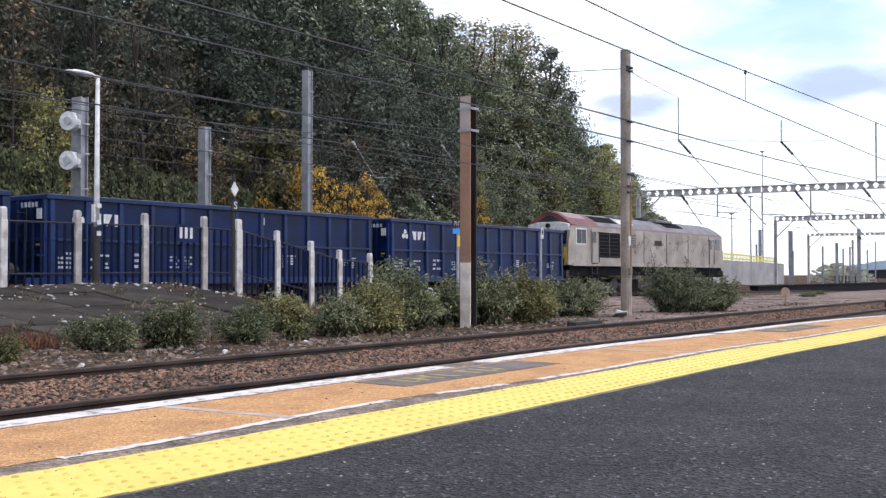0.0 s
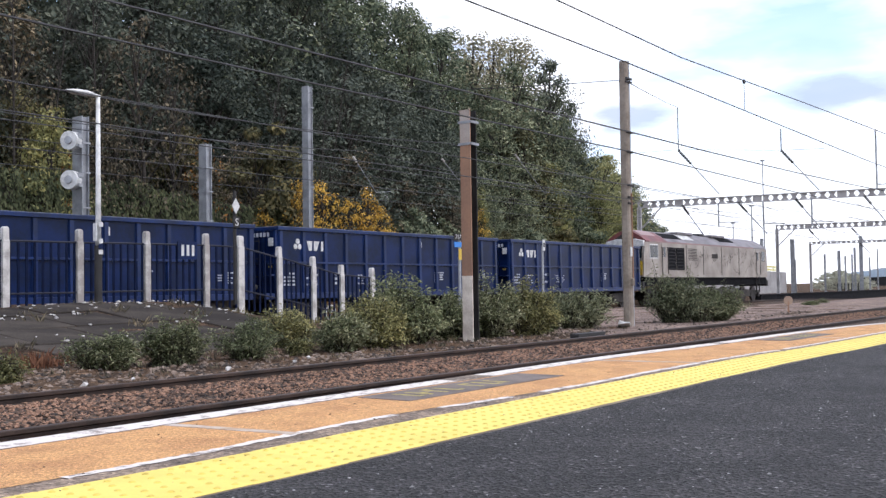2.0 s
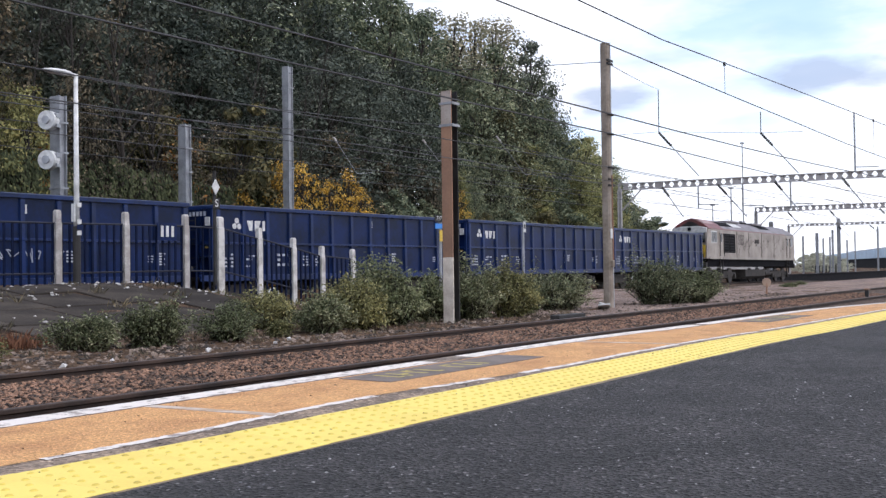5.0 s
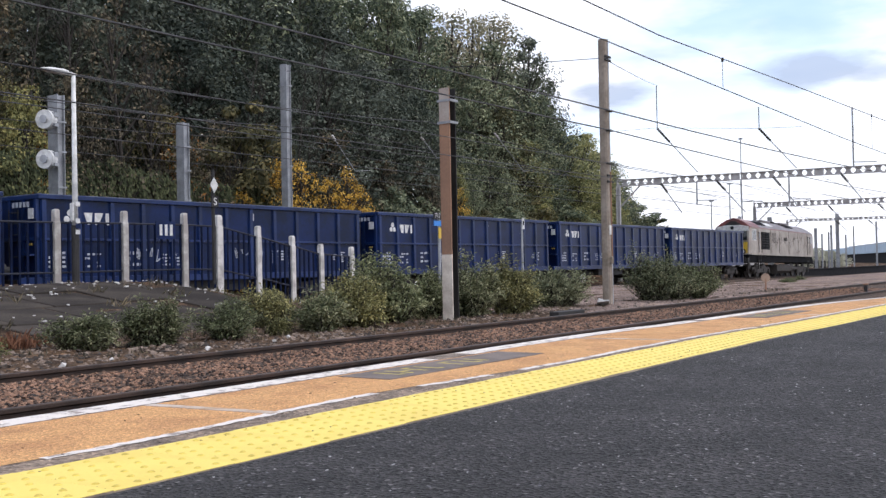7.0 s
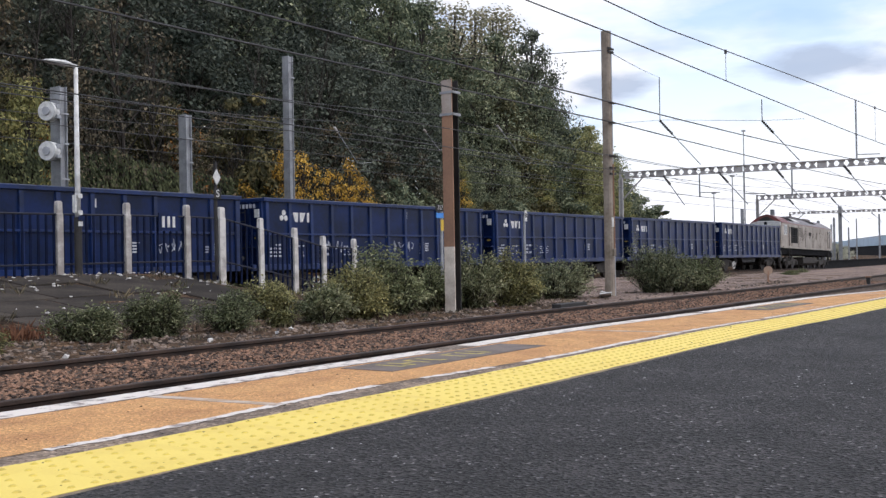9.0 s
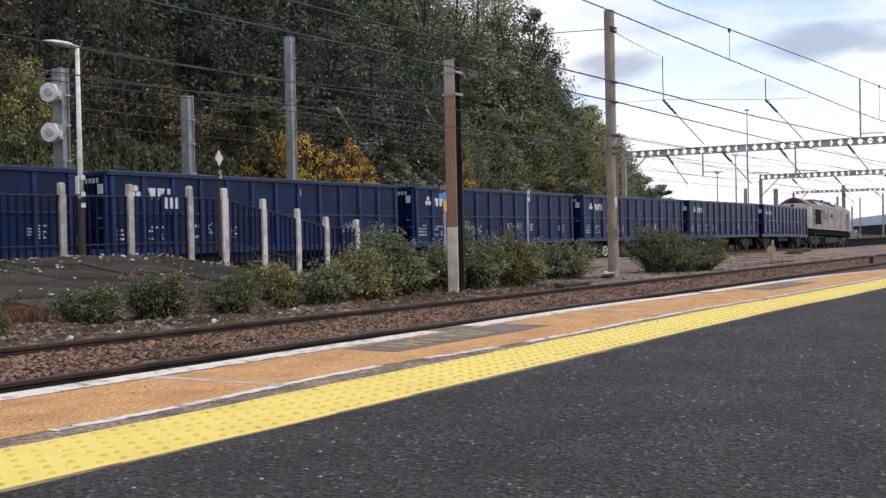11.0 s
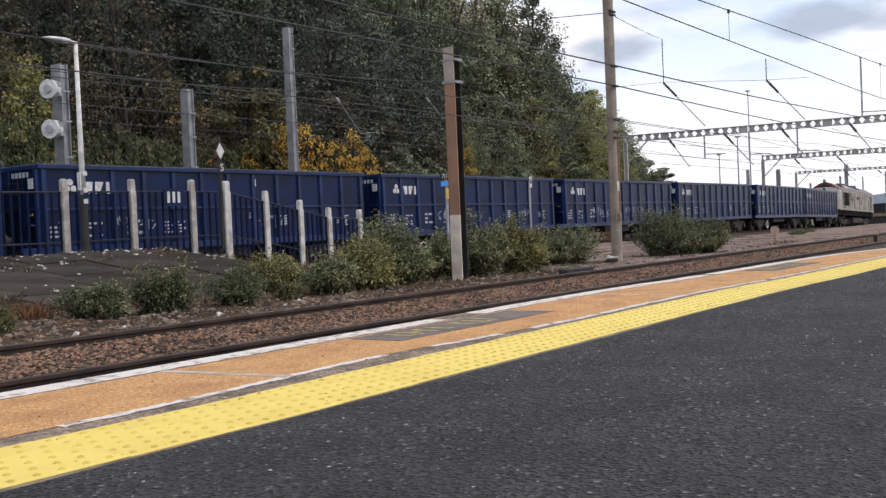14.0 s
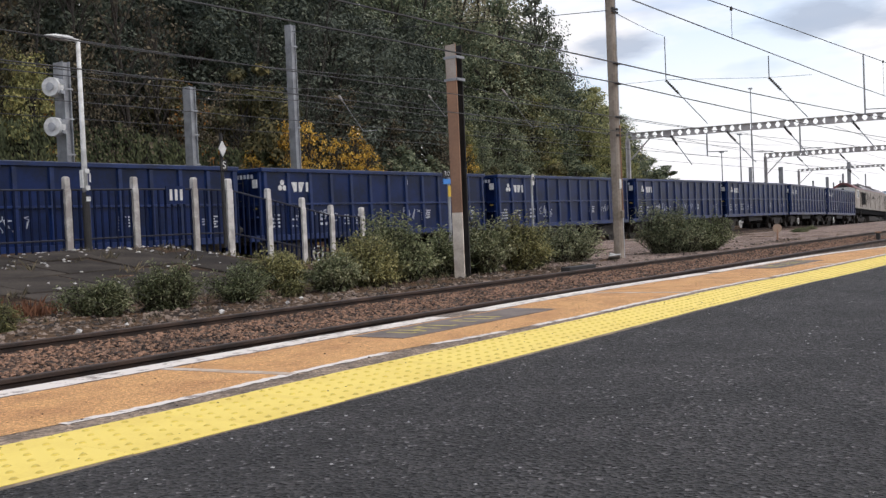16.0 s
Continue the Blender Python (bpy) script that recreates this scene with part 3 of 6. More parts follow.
    part("recess_step", Shape().box(r0 - 0.28, r0 - 0.02, -1.24, -0.66, 1.42, 1.47), M_BLUE_RIB, w)
    bt = Shape().box(1.42, 1.56, y - 0.012, y, 2.55, 2.79)
    part("label_holder", bt, M_WHITE, w)
    return w


def graffiti(parent, x, n):
    s = Shape()
    for i in range(n):
        px, pz = x + 0.28 * i, 1.72
        p = [(px + rnd(0, 0.3), pz + rnd(-0.22, 0.26)) for _ in range(5)]
        for (ax, az), (bx_, bz) in zip(p, p[1:]):
            s.rod((ax, -1.278, az), (bx_, -1.278, bz), 0.014, n=4)
    tagged(part("graffiti", s, M_STENCIL, parent, "thin white spray-paint scrawl"), kind="stuff")


RIDE = 0.30      # the bodies ride this much higher over their bogies


def ride(w):
    for c in w.children:
        if not c.name.startswith(("wheelset", "bogie", "brake_gear", "handwheel", "fuel_tank", "air_tank")):
            c.matrix_basis = Matrix.Translation((0, 0, RIDE)) @ c.matrix_basis


first = wagon()
ride(first)
wagons = [first] + [copy_thing(first, Matrix()) for _ in range(7)]
for i, ob in enumerate(wagons):
    TRAIN.append((ob, 43.85 - PITCH / 2 - PITCH * i))
    for c in ob.children:
        if c.name.startswith("wheelset"):
            WHEELS.append((c, 0.46))
for i, x, n in ((3, -3.4, 4), (3, 0.6, 5), (4, -3, 3), (5, -4, 5), (5, 1.2, 6), (6, -2, 6), (4, 3.6, 4)):
    graffiti(wagons[i], x, n)


# ---- the platform ----
HUMPS = ((-40, 0.0), (3.2, 0.0), (5.0, 0.006), (6.5, 0.012), (8.0, 0.015), (9.5, 0.024), (11.2, 0.027), (12.4, 0.021), (13.6, 0.009), (15.0, 0.003), (17.0, 0.0), (20.0, -0.008), (26.0, -0.03), (200, -0.03))


def hump(x):
    """How far the old platform has heaved or sunk, along its length."""
    for (a, b), (c, d) in zip(HUMPS, HUMPS[1:]):
        if x <= c:
            k = max(0.0, (x - a) / (c - a))
            return b + (d - b) * k * k * (3 - 2 * k)
    return -0.03


def settle(ob):
    """Lays a platform piece on the heaved surface; past 18 m the edge curves away from the rail."""
    for v in ob.data.vertices:
        x, y, z = v.co
        bend = min(1.25, 0.0095 * max(0.0, x - 17.8) ** 2) if x > 17.8 else 0.0
        v.co = (x, y - bend * max(0.0, y - 4.5) / 1.3, z + hump(x))


def inner_y(x):
    """The wavering joint between mortar and orange coating."""
    return 4.43 + 0.10 * math.exp(-((x - 5.3) / 1.0) ** 2) - 0.06 * min(1.0, max(0.0, (x - 6.0) / 2.0)) + 0.010 * noise.noise(Vector((x * 1.3, 0, 3)))


LONG = [-30, -12, -6] + [-2 + 0.5 * i for i in range(70)] + [40, 60, 120]


def long_bar(y0, y1, z0, z1):
    """A bar along the platform, in short lengths, so that it can follow the surface."""
    return Shape().loft([[(x, y0, z0), (x, y1, z0), (x, y1, z1), (x, y0, z1)] for x in LONG])


tarmac = solid("platform", grid([-30, -6] + [-2 + 0.5 * i for i in range(60)] + [30, 45, 70, 120], [-40, -12, -6, -3, -1.5, 0, 1, 2, 2.8, 3.2, 3.47], lambda x, y: 0.04 + 0.008 * noise.noise(Vector((x * 0.5, y * 0.5, 2)))), M_TARMAC, "dark grey speckled tarmac platform surface", kind="structure", smooth=True)
_core = ([(a, b, c) for a in (-30, 120) for b in (-40, 4.3) for c in (-0.4, -0.12)], [(0, 1, 3, 2), (4, 5, 7, 6), (0, 1, 5, 4), (2, 3, 7, 6), (0, 2, 6, 4), (1, 3, 7, 5)])
solid("platform_wall", long_bar(5.70, 5.795, -0.4, -0.035).add(*_core), M_MORTAR, "dark platform edge wall", kind="structure")
solid("kerb", long_bar(3.465, 3.53, -0.03, 0.0375), M_KERB, "narrow grey concrete edging beside the yellow strip", kind="structure")
strip = solid("pavement", long_bar(3.475, 5.795, -0.07, 0.012), M_MORTAR, "grey bedding under the platform edge paving", kind="structure")
part("joint_strip", grid([-12 + 0.25 * i for i in range(240)] + [60, 120], [4.18, 4.25, 4.35, 4.45, 4.62], lambda x, y: 0.0352 + 0.0016 * noise.noise(Vector((x * 3, y * 9, 1)))), M_BED, strip, "rough grey mortar strip")

# orange coating in cast bays, its lines and panels
for i in range(-3, 16):
    x0 = 4.45 + 6.2 * i
    s = grid([x0 + 0.025 + (6.15) * k / 12 for k in range(13)], [0.0, 0.33, 0.66, 1.0], lambda x, y: 0.0)
    s.v = [(x + 0.12 * (1 - y), inner_y(x) + 0.01 + (5.545 - inner_y(x)) * y, 0.0378 + 0.001 * noise.noise(Vector((x, y, 9)))) for x, y, _ in s.v]
    part("coating_bay", s, M_ORANGE, strip, "orange anti-slip coating")
    part("bay_line", Shape().add([(x0 - 0.035 + u + 0.12 * q, inner_y(x0) + (5.53 - inner_y(x0)) * (1 - q), z) for z in (0.02, 0.0405) for q, u in ((1, -0.01), (1, 0.08), (0, 0.08), (0, -0.01))], [(0, 1, 2, 3), (4, 5, 6, 7), (0, 1, 5, 4), (1, 2, 6, 5), (2, 3, 7, 6), (3, 0, 4, 7)]), M_JOINT, strip, "thin whitish joint line")
x = -10.0
random.seed(4)
while x < 60:   # worn dashes of the inner white line
    d = rnd(0.5, 1.9)
    s = Shape()
    k = max(3, int(d / 0.05))
    up = [(x + d * i / k, inner_y(x + d * i / k) + 0.030 + rnd(-0.012, 0.012)) for i in range(k + 1)]
    lo = [(x + d * i / k, inner_y(x + d * i / k) - 0.046 + rnd(-0.016, 0.014)) for i in range(k + 1)]
    s.v = [(a, b, 0.0388) for a, b in lo + up]
    s.f = [(i, i + 1, k + 2 + i, k + 1 + i) for i in range(k)]
    part("worn_line", s, M_LINE, strip, "worn white painted line")
    x += d + (rnd(0.0, 0.03) if random.random() < 0.8 else rnd(0.15, 0.5))
x = -8.0
while x < 110:   # coping stones, and the ragged white line painted along them
    part("coping_stone", Shape().box(x, x + 2.392, 5.53, 5.80 + rnd(-0.004, 0.004), -0.03, 0.039), M_MORTAR, strip)
    k = 40
    up = [(x + 2.39 * i / k, 5.795 + rnd(-0.006, 0.0)) for i in range(k + 1)]
    lo = [(x + 2.39 * i / k, 5.55 + rnd(-0.010, 0.012)) for i in range(k + 1)]
    s = Shape()
    s.v = [(p, q, 0.0408) for p, q in lo + up]
    s.f = [(i, i + 1, k + 2 + i, k + 1 + i) for i in range(k)]
    part("edge_line", s, M_LINE, strip, "ragged white painted edge line")
    x += 2.4


def warning_panel(x0, x1):
    p = solid("floor_sign", Shape().box(x0, x1, 4.93, 5.46, 0.036, 0.0425), M_PANEL, "worn grey floor panel with yellow painted lettering, unreadable", "floor sign")
    xx = x0 + 0.28
    i = 0
    while xx < x1 - 0.35:
        w = rnd(0.10, 0.17)
        s = Shape()
        if i % 5 != 4:
            s.add([(xx, 5.05, 0.0445), (xx + 0.05, 5.05, 0.0445), (xx + 0.05, 5.34, 0.0445), (xx, 5.34, 0.0445)], [(0, 1, 2, 3)])
            s.add([(xx + 0.05, 5.05 + 0.12 * (i % 3), 0.0445), (xx + w, 5.05 + 0.12 * (i % 3), 0.0445), (xx + w, 5.10 + 0.12 * (i % 3), 0.0445), (xx + 0.05, 5.10 + 0.12 * (i % 3), 0.0445)], [(0, 1, 2, 3)])
            part("letter_bar", s, M_FADED, p, "faded yellow bar")
        xx += w + 0.06
        i += 1


M_PANEL = shade("floor_panel", (0.19, 0.155, 0.135), (0.11, 0.09, 0.08), 0.85, scale=4, fine=60, bump=0.3)
M_FADED = shade("faded_yellow", (0.52, 0.42, 0.09), (0.30, 0.24, 0.10), 0.8, scale=12, fine=60)
warning_panel(6.3, 8.75)
warning_panel(15.8, 18.3)

# tactile slabs with six rows of blisters
ts = Shape().box(0.0002, 0.6598, 0.0, 0.705, -0.05, 0.0)
for i in range(6):
    for j in range(6):
        cx, cy = 0.055 + 0.11 * i + (0.055 if j % 2 else 0.0), 0.06 + 0.116 * j
        cx = cx if cx < 0.63 else cx - 0.62
        lo = [(cx + 0.019 * math.cos(a * math.pi / 4), cy + 0.019 * math.sin(a * math.pi / 4), 0.0) for a in range(8)]
        hi = [(cx + 0.011 * math.cos(a * math.pi / 4), cy + 0.011 * math.sin(a * math.pi / 4), 0.006) for a in range(8)]
        ts.add(lo + hi, [(a, (a + 1) % 8, 8 + (a + 1) % 8, 8 + a) for a in range(8)] + [tuple(range(8, 16))])
tile_mesh = ts.mesh("tactile_slab", M_TACT)
tile_mesh.materials.append(M_DOT)
for p in tile_mesh.polygons:
    if p.center.z > 0.002:
        p.material_index = 1
tile_plain = Shape().box(0.001, 0.659, 0.0, 0.705, -0.05, 0.004).mesh("tactile_slab_far", M_TACT)
for i in range(-6, 110):
    ob = new("tactile_slab", tile_mesh if i < 62 else tile_plain)
    ob.parent = strip
    ob.matrix_basis = pose(i * 0.66, 3.513 + rnd(-0.003, 0.003) + 0.022 * noise.noise(Vector((i * 0.31, 0, 0))), 0.040 + hump(i * 0.66) + rnd(-0.0004, 0.0004), 0, -math.degrees(math.atan2(hump(i * 0.66 + 0.66) - hump(i * 0.66), 0.66)), rnd(-0.10, 0.10))


for ob in [tarmac, strip, bpy.data.objects["kerb"], bpy.data.objects["platform_wall"], *strip.children]:
    if not ob.name.startswith("tactile"):
        settle(ob)
for ob in [o for o in scene.objects if o.name.startswith("floor_sign")]:
    for o in (ob, *ob.children):
        settle(o)


def pebbles(n, spot, size, flat=0.7, sides=5):
    """Loose angular stones: spot() gives a place, size() a radius."""
    s = Shape()
    for _ in range(n):
        x, y, z = spot()
        r = size()
        q = Euler((rnd(0, 6.3), rnd(0, 6.3), rnd(0, 6.3))).to_matrix()
        p = [q @ Vector(v) * r * rnd(0.7, 1.25) for v in ((1, 0, 0), (-1, 0, 0), (0, 1, 0), (0, -1, 0), (0, 0, 1), (0, 0, -1))]
        s.add([(x + a.x, y + a.y, z + a.z * flat) for a in p], [(0, 2, 4), (2, 1, 4), (1, 3, 4), (3, 0, 4), (2, 0, 5), (1, 2, 5), (3, 1, 5), (0, 3, 5)])
    return s


random.seed(11)


def chip_spot():
    x = 1.0 + 22 * random.random() ** 1.6
    return x, rnd(-4.5, 3.4), 0.042 + hump(x)


M_CHIP = shade("pale_chips", (0.42, 0.41, 0.40), (0.16, 0.16, 0.17), 0.8, island=0.9)
solid("tarmac_chips", pebbles(9000, chip_spot, lambda: 0.0022 + 0.009 * random.random() ** 5, 0.4), M_CHIP, "pale stone chips set in the tarmac", "stone chips", kind="stuff")


M_SPECK = shade("dark_specks", (0.09, 0.065, 0.035), (0.03, 0.025, 0.02), 0.9, island=0.8)


def speck_spot():
    x = 1.5 + 16 * random.random() ** 1.6
    return x, rnd(3.53, 5.5), 0.0415 + hump(x)


solid("platform_grit", pebbles(420, speck_spot, lambda: 0.003 + 0.010 * random.random() ** 3, 0.35), M_SPECK, "dark grit and leaf crumbs on the platform edge paving", "grit", kind="stuff")


# ---- near track ----
def bed_spot():
    x = 2.6 + 32 * random.random() ** 1.5
    y = rnd(6.64, 7.97)
    return x, y, bed_z(x, y) + rnd(-0.012, 0.008)


def shoulder_spot():
    x = 3.0 + 34 * random.random() ** 1.5
    y = 8.12 + 1.35 * random.random() ** 1.3
    return x, y, max(bed_z(x, y), -0.14 if y > 9.3 else -9) + rnd(-0.015, 0.01)


def waste_spot():
    x = 4.0 + 34 * random.random() ** 1.3
    y = 8.8 + 4.6 * random.random() ** 1.5
    return x, y, rough_z(x, y) + rnd(-0.012, 0.008)


solid("ballast_stones", pebbles(30000, bed_spot, lambda: rnd(0.011, 0.028)), M_BALLAST, "red-brown angular ballast between the rails", "ballast", kind="stuff")
solid("shoulder_stones", pebbles(11000, shoulder_spot, lambda: rnd(0.012, 0.032)), M_BALLAST, "dusty brown ballast shoulder stones", "ballast", kind="stuff")
M_WASTE = shade("grey_rubble", (0.25, 0.19, 0.148), (0.048, 0.038, 0.031), 0.95, island=0.8, scale=2)
solid("rubble", pebbles(14000, waste_spot, lambda: 0.012 + 0.05 * random.random() ** 3), M_WASTE, "grey-brown rubble beside the track", "rubble", kind="stuff")
M_PALE = shade("pale_stone", (0.62, 0.60, 0.57), (0.40, 0.38, 0.36), 0.85, island=0.5)
for px_, py_, r in ((8.9, 9.9, 0.07), (6.6, 9.6, 0.06), (10.2, 10.0, 0.055), (10.9, 10.4, 0.05), (7.3, 9.7, 0.05)):
    random.seed(int(px_ * 10))
    solid("pale_rock", pebbles(1, lambda: (px_, py_, ground_z(px_, py_) + 0.05), lambda: r * 0.8), M_PALE, "pale angular rock lying in trackside rubble", "rock", group="pale rocks")
for a, b in ((22.4, 10.95), (22.62, 11.05)):
    solid("litter_sheet", Shape().box(-0.22, 0.22, -0.14, 0.14, 0, 0.03, pose(a, b, -0.03, 18 if a > 22.5 else -5, 14, 30)), M_WHITE, "crumpled white litter sheet at the mast's foot", "litter", group="litter")
solid("cable_cover", Shape().box(17.2, 18.3, 9.35, 9.55, -0.12, 0.02), M_BLACK, "low black cable duct cover beside the rail", "cable duct", bevel=0.01)

# far track of the train
for dy, lab in ((-0.74, "near"), (0.74, "far")):
    s = Shape()
    prof = [(-0.07, -0.15), (0.07, -0.15), (0.012, -0.12), (0.036, -0.03), (0.036, 0), (-0.036, 0), (-0.036, -0.03), (-0.012, -0.12)]
    sts = [-60, 0, 40, 65] + [70 + 4 * i for i in range(22)]
    rings = []
    for q in sts:
        y, z, _, _ = goods_line(q)
        y += dy
        rings.append([(q, y + u, z + v) for u, v in prof])
    s.loft(rings)
    solid("rail", s, M_RAIL, f"rusty rail of the {lab} side of the goods line", "rail", kind="structure")
rb = Shape()
for q0, q1 in zip(sts, sts[1:]):
    p = []
    for q in (q0, q1):
        y, z, _, _ = goods_line(q)
        p.append([(q, y - 2.2, z - 0.35), (q, y - 1.4, z - 0.10), (q, y + 1.4, z - 0.10), (q, y + 2.2, z - 0.35)])
    rb.add(p[0] + p[1], [(0, 1, 5, 4), (1, 2, 6, 5), (2, 3, 7, 6)])
solid("track_bed", rb, M_BALLAST_BED, "brown ballast bed of the goods line", kind="structure")

st = thing("marker_stub", "short dark marker stub between the near rails", "marker", pose(31.6, 6.95, 0.0))
part("stub", Shape().box(-0.05, 0.05, -0.05, 0.05, -0.1, 0.16), M_BLACK, st)
part("cap", Shape().box(-0.07, 0.07, -0.07, 0.07, 0.16, 0.20), M_RUST, st)


# ---- the locomotive ----
def locomotive():
    w = thing("diesel_locomotive", "grimy cream diesel freight locomotive with maroon cab roofs", "locomotive")
    a = 10.45

    def ring(x, pts, rake=0.0, sx=1.0):
        return [(x + rake * max(0.0, z - 2.0), y * sx, z) for y, z in pts]

    low = [(-1.32, 1.12), (-1.33, 2.0), (-1.32, 2.88), (1.32, 2.88), (1.33, 2.0), (1.32, 1.12)]
    b = Shape().loft([ring(-a, low, 0.24, 0.93), ring(-a + 0.25, low, 0.10, 0.99), ring(-a + 0.9, low), ring(a - 0.9, low), ring(a - 0.25, low, -0.10, 0.99), ring(a, low, -0.24, 0.93)])
    part("body", b, M_CREAM, w)
    up = [(-1.325, 2.87), (-1.30, 2.97), (-0.86, 3.34), (-0.42, 3.62), (0, 3.74), (0.42, 3.62), (0.86, 3.34), (1.30, 2.97), (1.325, 2.87)]
    r = Shape().loft([ring(-7.3, up), ring(7.3, up)])
    part("roof", r, M_ROOF, w, "sooty grey curved roof")
    for e in (-1, 1):
        f0 = [(y * 0.97, 2.87 + (z - 2.87) * 0.97) for y, z in up]
        c = Shape().loft([ring(e * (a - 0.30), f0), ring(e * 9.5, up), ring(e * 7.3, up)])
        part("cab_roof", c, M_MAROON if e < 0 else M_ROOF, w, "faded maroon cab roof" if e < 0 else "grey cab roof")
        gf = [(y * 0.55, 3.02 + (z - 2.87) * 0.55) for y, z in up]
        part("gable_grille", Shape().loft([[(e * (a - 0.30) + k, y, z) for y, z in gf] for k in (-0.02, 0.02)]), M_BLACK, w, "dark grille in the cab gable")
        # highlight on the faded cab roof, laid on as a pale pink patch
        if e < 0:
            tp_ = Shape().loft([[(x, y, z + 0.012) for y, z in ((-0.84, 3.35), (-0.42, 3.625), (0, 3.745), (0.1, 3.72), (0.1, 3.66), (-0.84, 3.30))] for x in (-9.9, -7.9)])
            part("worn_roof_patch", tp_, M_PINK, w, "faded pink patch painted as the cab roof's highlight")
        br = Shape().loft([[(e * (a - 0.14), y, z) for y, z in ((-1.2, 2.66), (1.2, 2.66), (1.15, 2.96), (0.6, 3.10), (-0.6, 3.10), (-1.15, 2.96))], [(e * (a - 0.5), y, z) for y, z in ((-1.25, 2.66), (1.25, 2.66), (1.2, 3.0), (0.6, 3.14), (-0.6, 3.14), (-1.2, 3.0))]])
        part("brow_panel", br, M_WHITE, w, "white panel over the windscreens")
        hl = Shape().rod((e * (a - 0.09), 0, 2.90), (e * (a - 0.2), 0, 2.90), 0.13, n=14)
        part("headlight", hl, M_GLASS, w)
        for y in (-0.62, 0.62):
            ws = Shape().add([(e * (a + 0.03 - 0.24 * (z - 2.0)), y + dy, z) for dy, z in ((-0.48, 2.06), (0.48, 2.06), (0.46, 2.66), (-0.46, 2.66))], [(0, 1, 2, 3)])
            ws.v += [(p[0] - e * 0.05, p[1], p[2]) for p in ws.v[:4]]
            ws.f += [(4, 5, 6, 7), (0, 1, 5, 4), (1, 2, 6, 5), (2, 3, 7, 6), (3, 0, 4, 7)]
            part("windscreen", ws, M_GLASS, w, "dark windscreen")
        yp = Shape().box(min(e * a, e * (a + 0.02)), max(e * a, e * (a + 0.02)), -1.15, 1.15, 1.2, 1.92)
        part("warning_panel", yp, M_YEL, w, "yellow warning panel")
        for y in (-0.85, 0.85):
            lp = Shape().rod((e * a, y, 1.30), (e * (a + 0.06), y, 1.30), 0.17, n=14)
            lamp_ = part("lamp_cluster", lp, M_BLACK, w)
            part("lens", Shape().rod((e * (a + 0.055), y, 1.30), (e * (a + 0.075), y, 1.30), 0.10, n=12), M_WHITE, lamp_)
            bf = Shape().rod((e * (a - 0.1), y, 1.05), (e * (a + 0.34), y, 1.05), 0.10, n=10).rod((e * (a + 0.34), y, 1.05), (e * (a + 0.40), y, 1.05), 0.24, n=16)
            part("buffer", bf, M_BLACK, w)
        bb = Shape().box(e * a - 0.25, e * a + 0.05, -1.25, 1.25, 0.75, 1.14)
        part("buffer_beam", bb, M_BLACK, w)
    y = -1.335
    fr = part("window_frame", Shape().box(-9.86, -8.72, y - 0.010, y + 0.03, 2.02, 2.78), M_WHITE, w, "pale cab window surround", bevel=0.01)
    for x0, x1 in ((-9.78, -9.30), (-9.25, -8.80)):
        part("cab_window", Shape().box(x0, x1, y - 0.022, y + 0.02, 2.1, 2.72), M_GLASS, fr, "dark cab side window")
    part("cab_window", Shape().box(8.95, 9.6, y - 0.012, y + 0.03, 2.1, 2.72), M_GLASS, w)
    for x0, x1 in ((-8.22, -7.56), (7.75, 8.4)):
        d = Shape().box(x0, x1, y - 0.02, y + 0.02, 1.15, 2.84)
        dd = part("cab_door", d, M_CREAM, w, bevel=0.012)
        for hx in (x0 - 0.07, x1 + 0.07):
            part("handrail", Shape().rod((hx, y - 0.08, 1.25), (hx, y - 0.08, 2.6), 0.022, n=8).rod((hx, y - 0.08, 2.6), (hx, y, 2.66), 0.022, n=8), M_BLACK, w, "dark handrail")
        part("door_window", Shape().box(x0 + 0.18, x1 - 0.18, y - 0.03, y - 0.018, 2.15, 2.65), M_GLASS, dd)
        st = Shape()
        for z in (0.35, 0.65, 0.95):
            st.box(x0 + 0.05, x1 - 0.05, y - 0.03, y + 0.12, z, z + 0.03)
        st.box(x0 + 0.02, x0 + 0.06, y - 0.03, y + 0.05, 0.33, 1.15).box(x1 - 0.06, x1 - 0.02, y - 0.03, y + 0.05, 0.33, 1.15)
        part("steps", st, M_BLACK, w)
    for x0, x1 in ((-7.38, -6.2), (-6.12, -4.95)):
        g = part("radiator_grille", Shape().box(x0, x1, y - 0.015, y + 0.02, 1.48, 2.66), M_GRILLE, w, "black radiator grille")
        for k in range(7):
            part("grille_bar", Shape().box(x0, x1, y - 0.03, y - 0.014, 1.54 + 0.17 * k, 1.565 + 0.17 * k), M_BLACK, g)
    for x0, n in ((-4.6, 8), (-1.9, 0), (1.2, 0), (4.4, 0)):
        pn = part("side_panel", Shape().box(x0, x0 + 2.55, y - 0.012, y + 0.01, 1.28, 2.80), M_CREAM, w, bevel=0.006)
        for k in range(16):
            part("louvre", Shape().box(x0 + 0.1, x0 + 2.45, y - 0.022, y - 0.010, 1.36 + 0.088 * k, 1.40 + 0.088 * k), M_CREAM, pn)
        for k in range(n):
            part("vent_slot", Shape().box(x0 + 0.2, x0 + 1.6, y - 0.026, y - 0.021, 2.02 + 0.085 * k, 2.05 + 0.085 * k), M_GRILLE, pn)
        part("seam", Shape().box(x0 - 0.05, x0 - 0.02, y - 0.015, y, 1.2, 2.84), M_BLACK, w)
    part("name_panel", Shape().box(-0.55, 0.45, y - 0.035, y - 0.02, 2.16, 2.42), M_BOGIE, w, "dark name panel")
    random.seed(15)
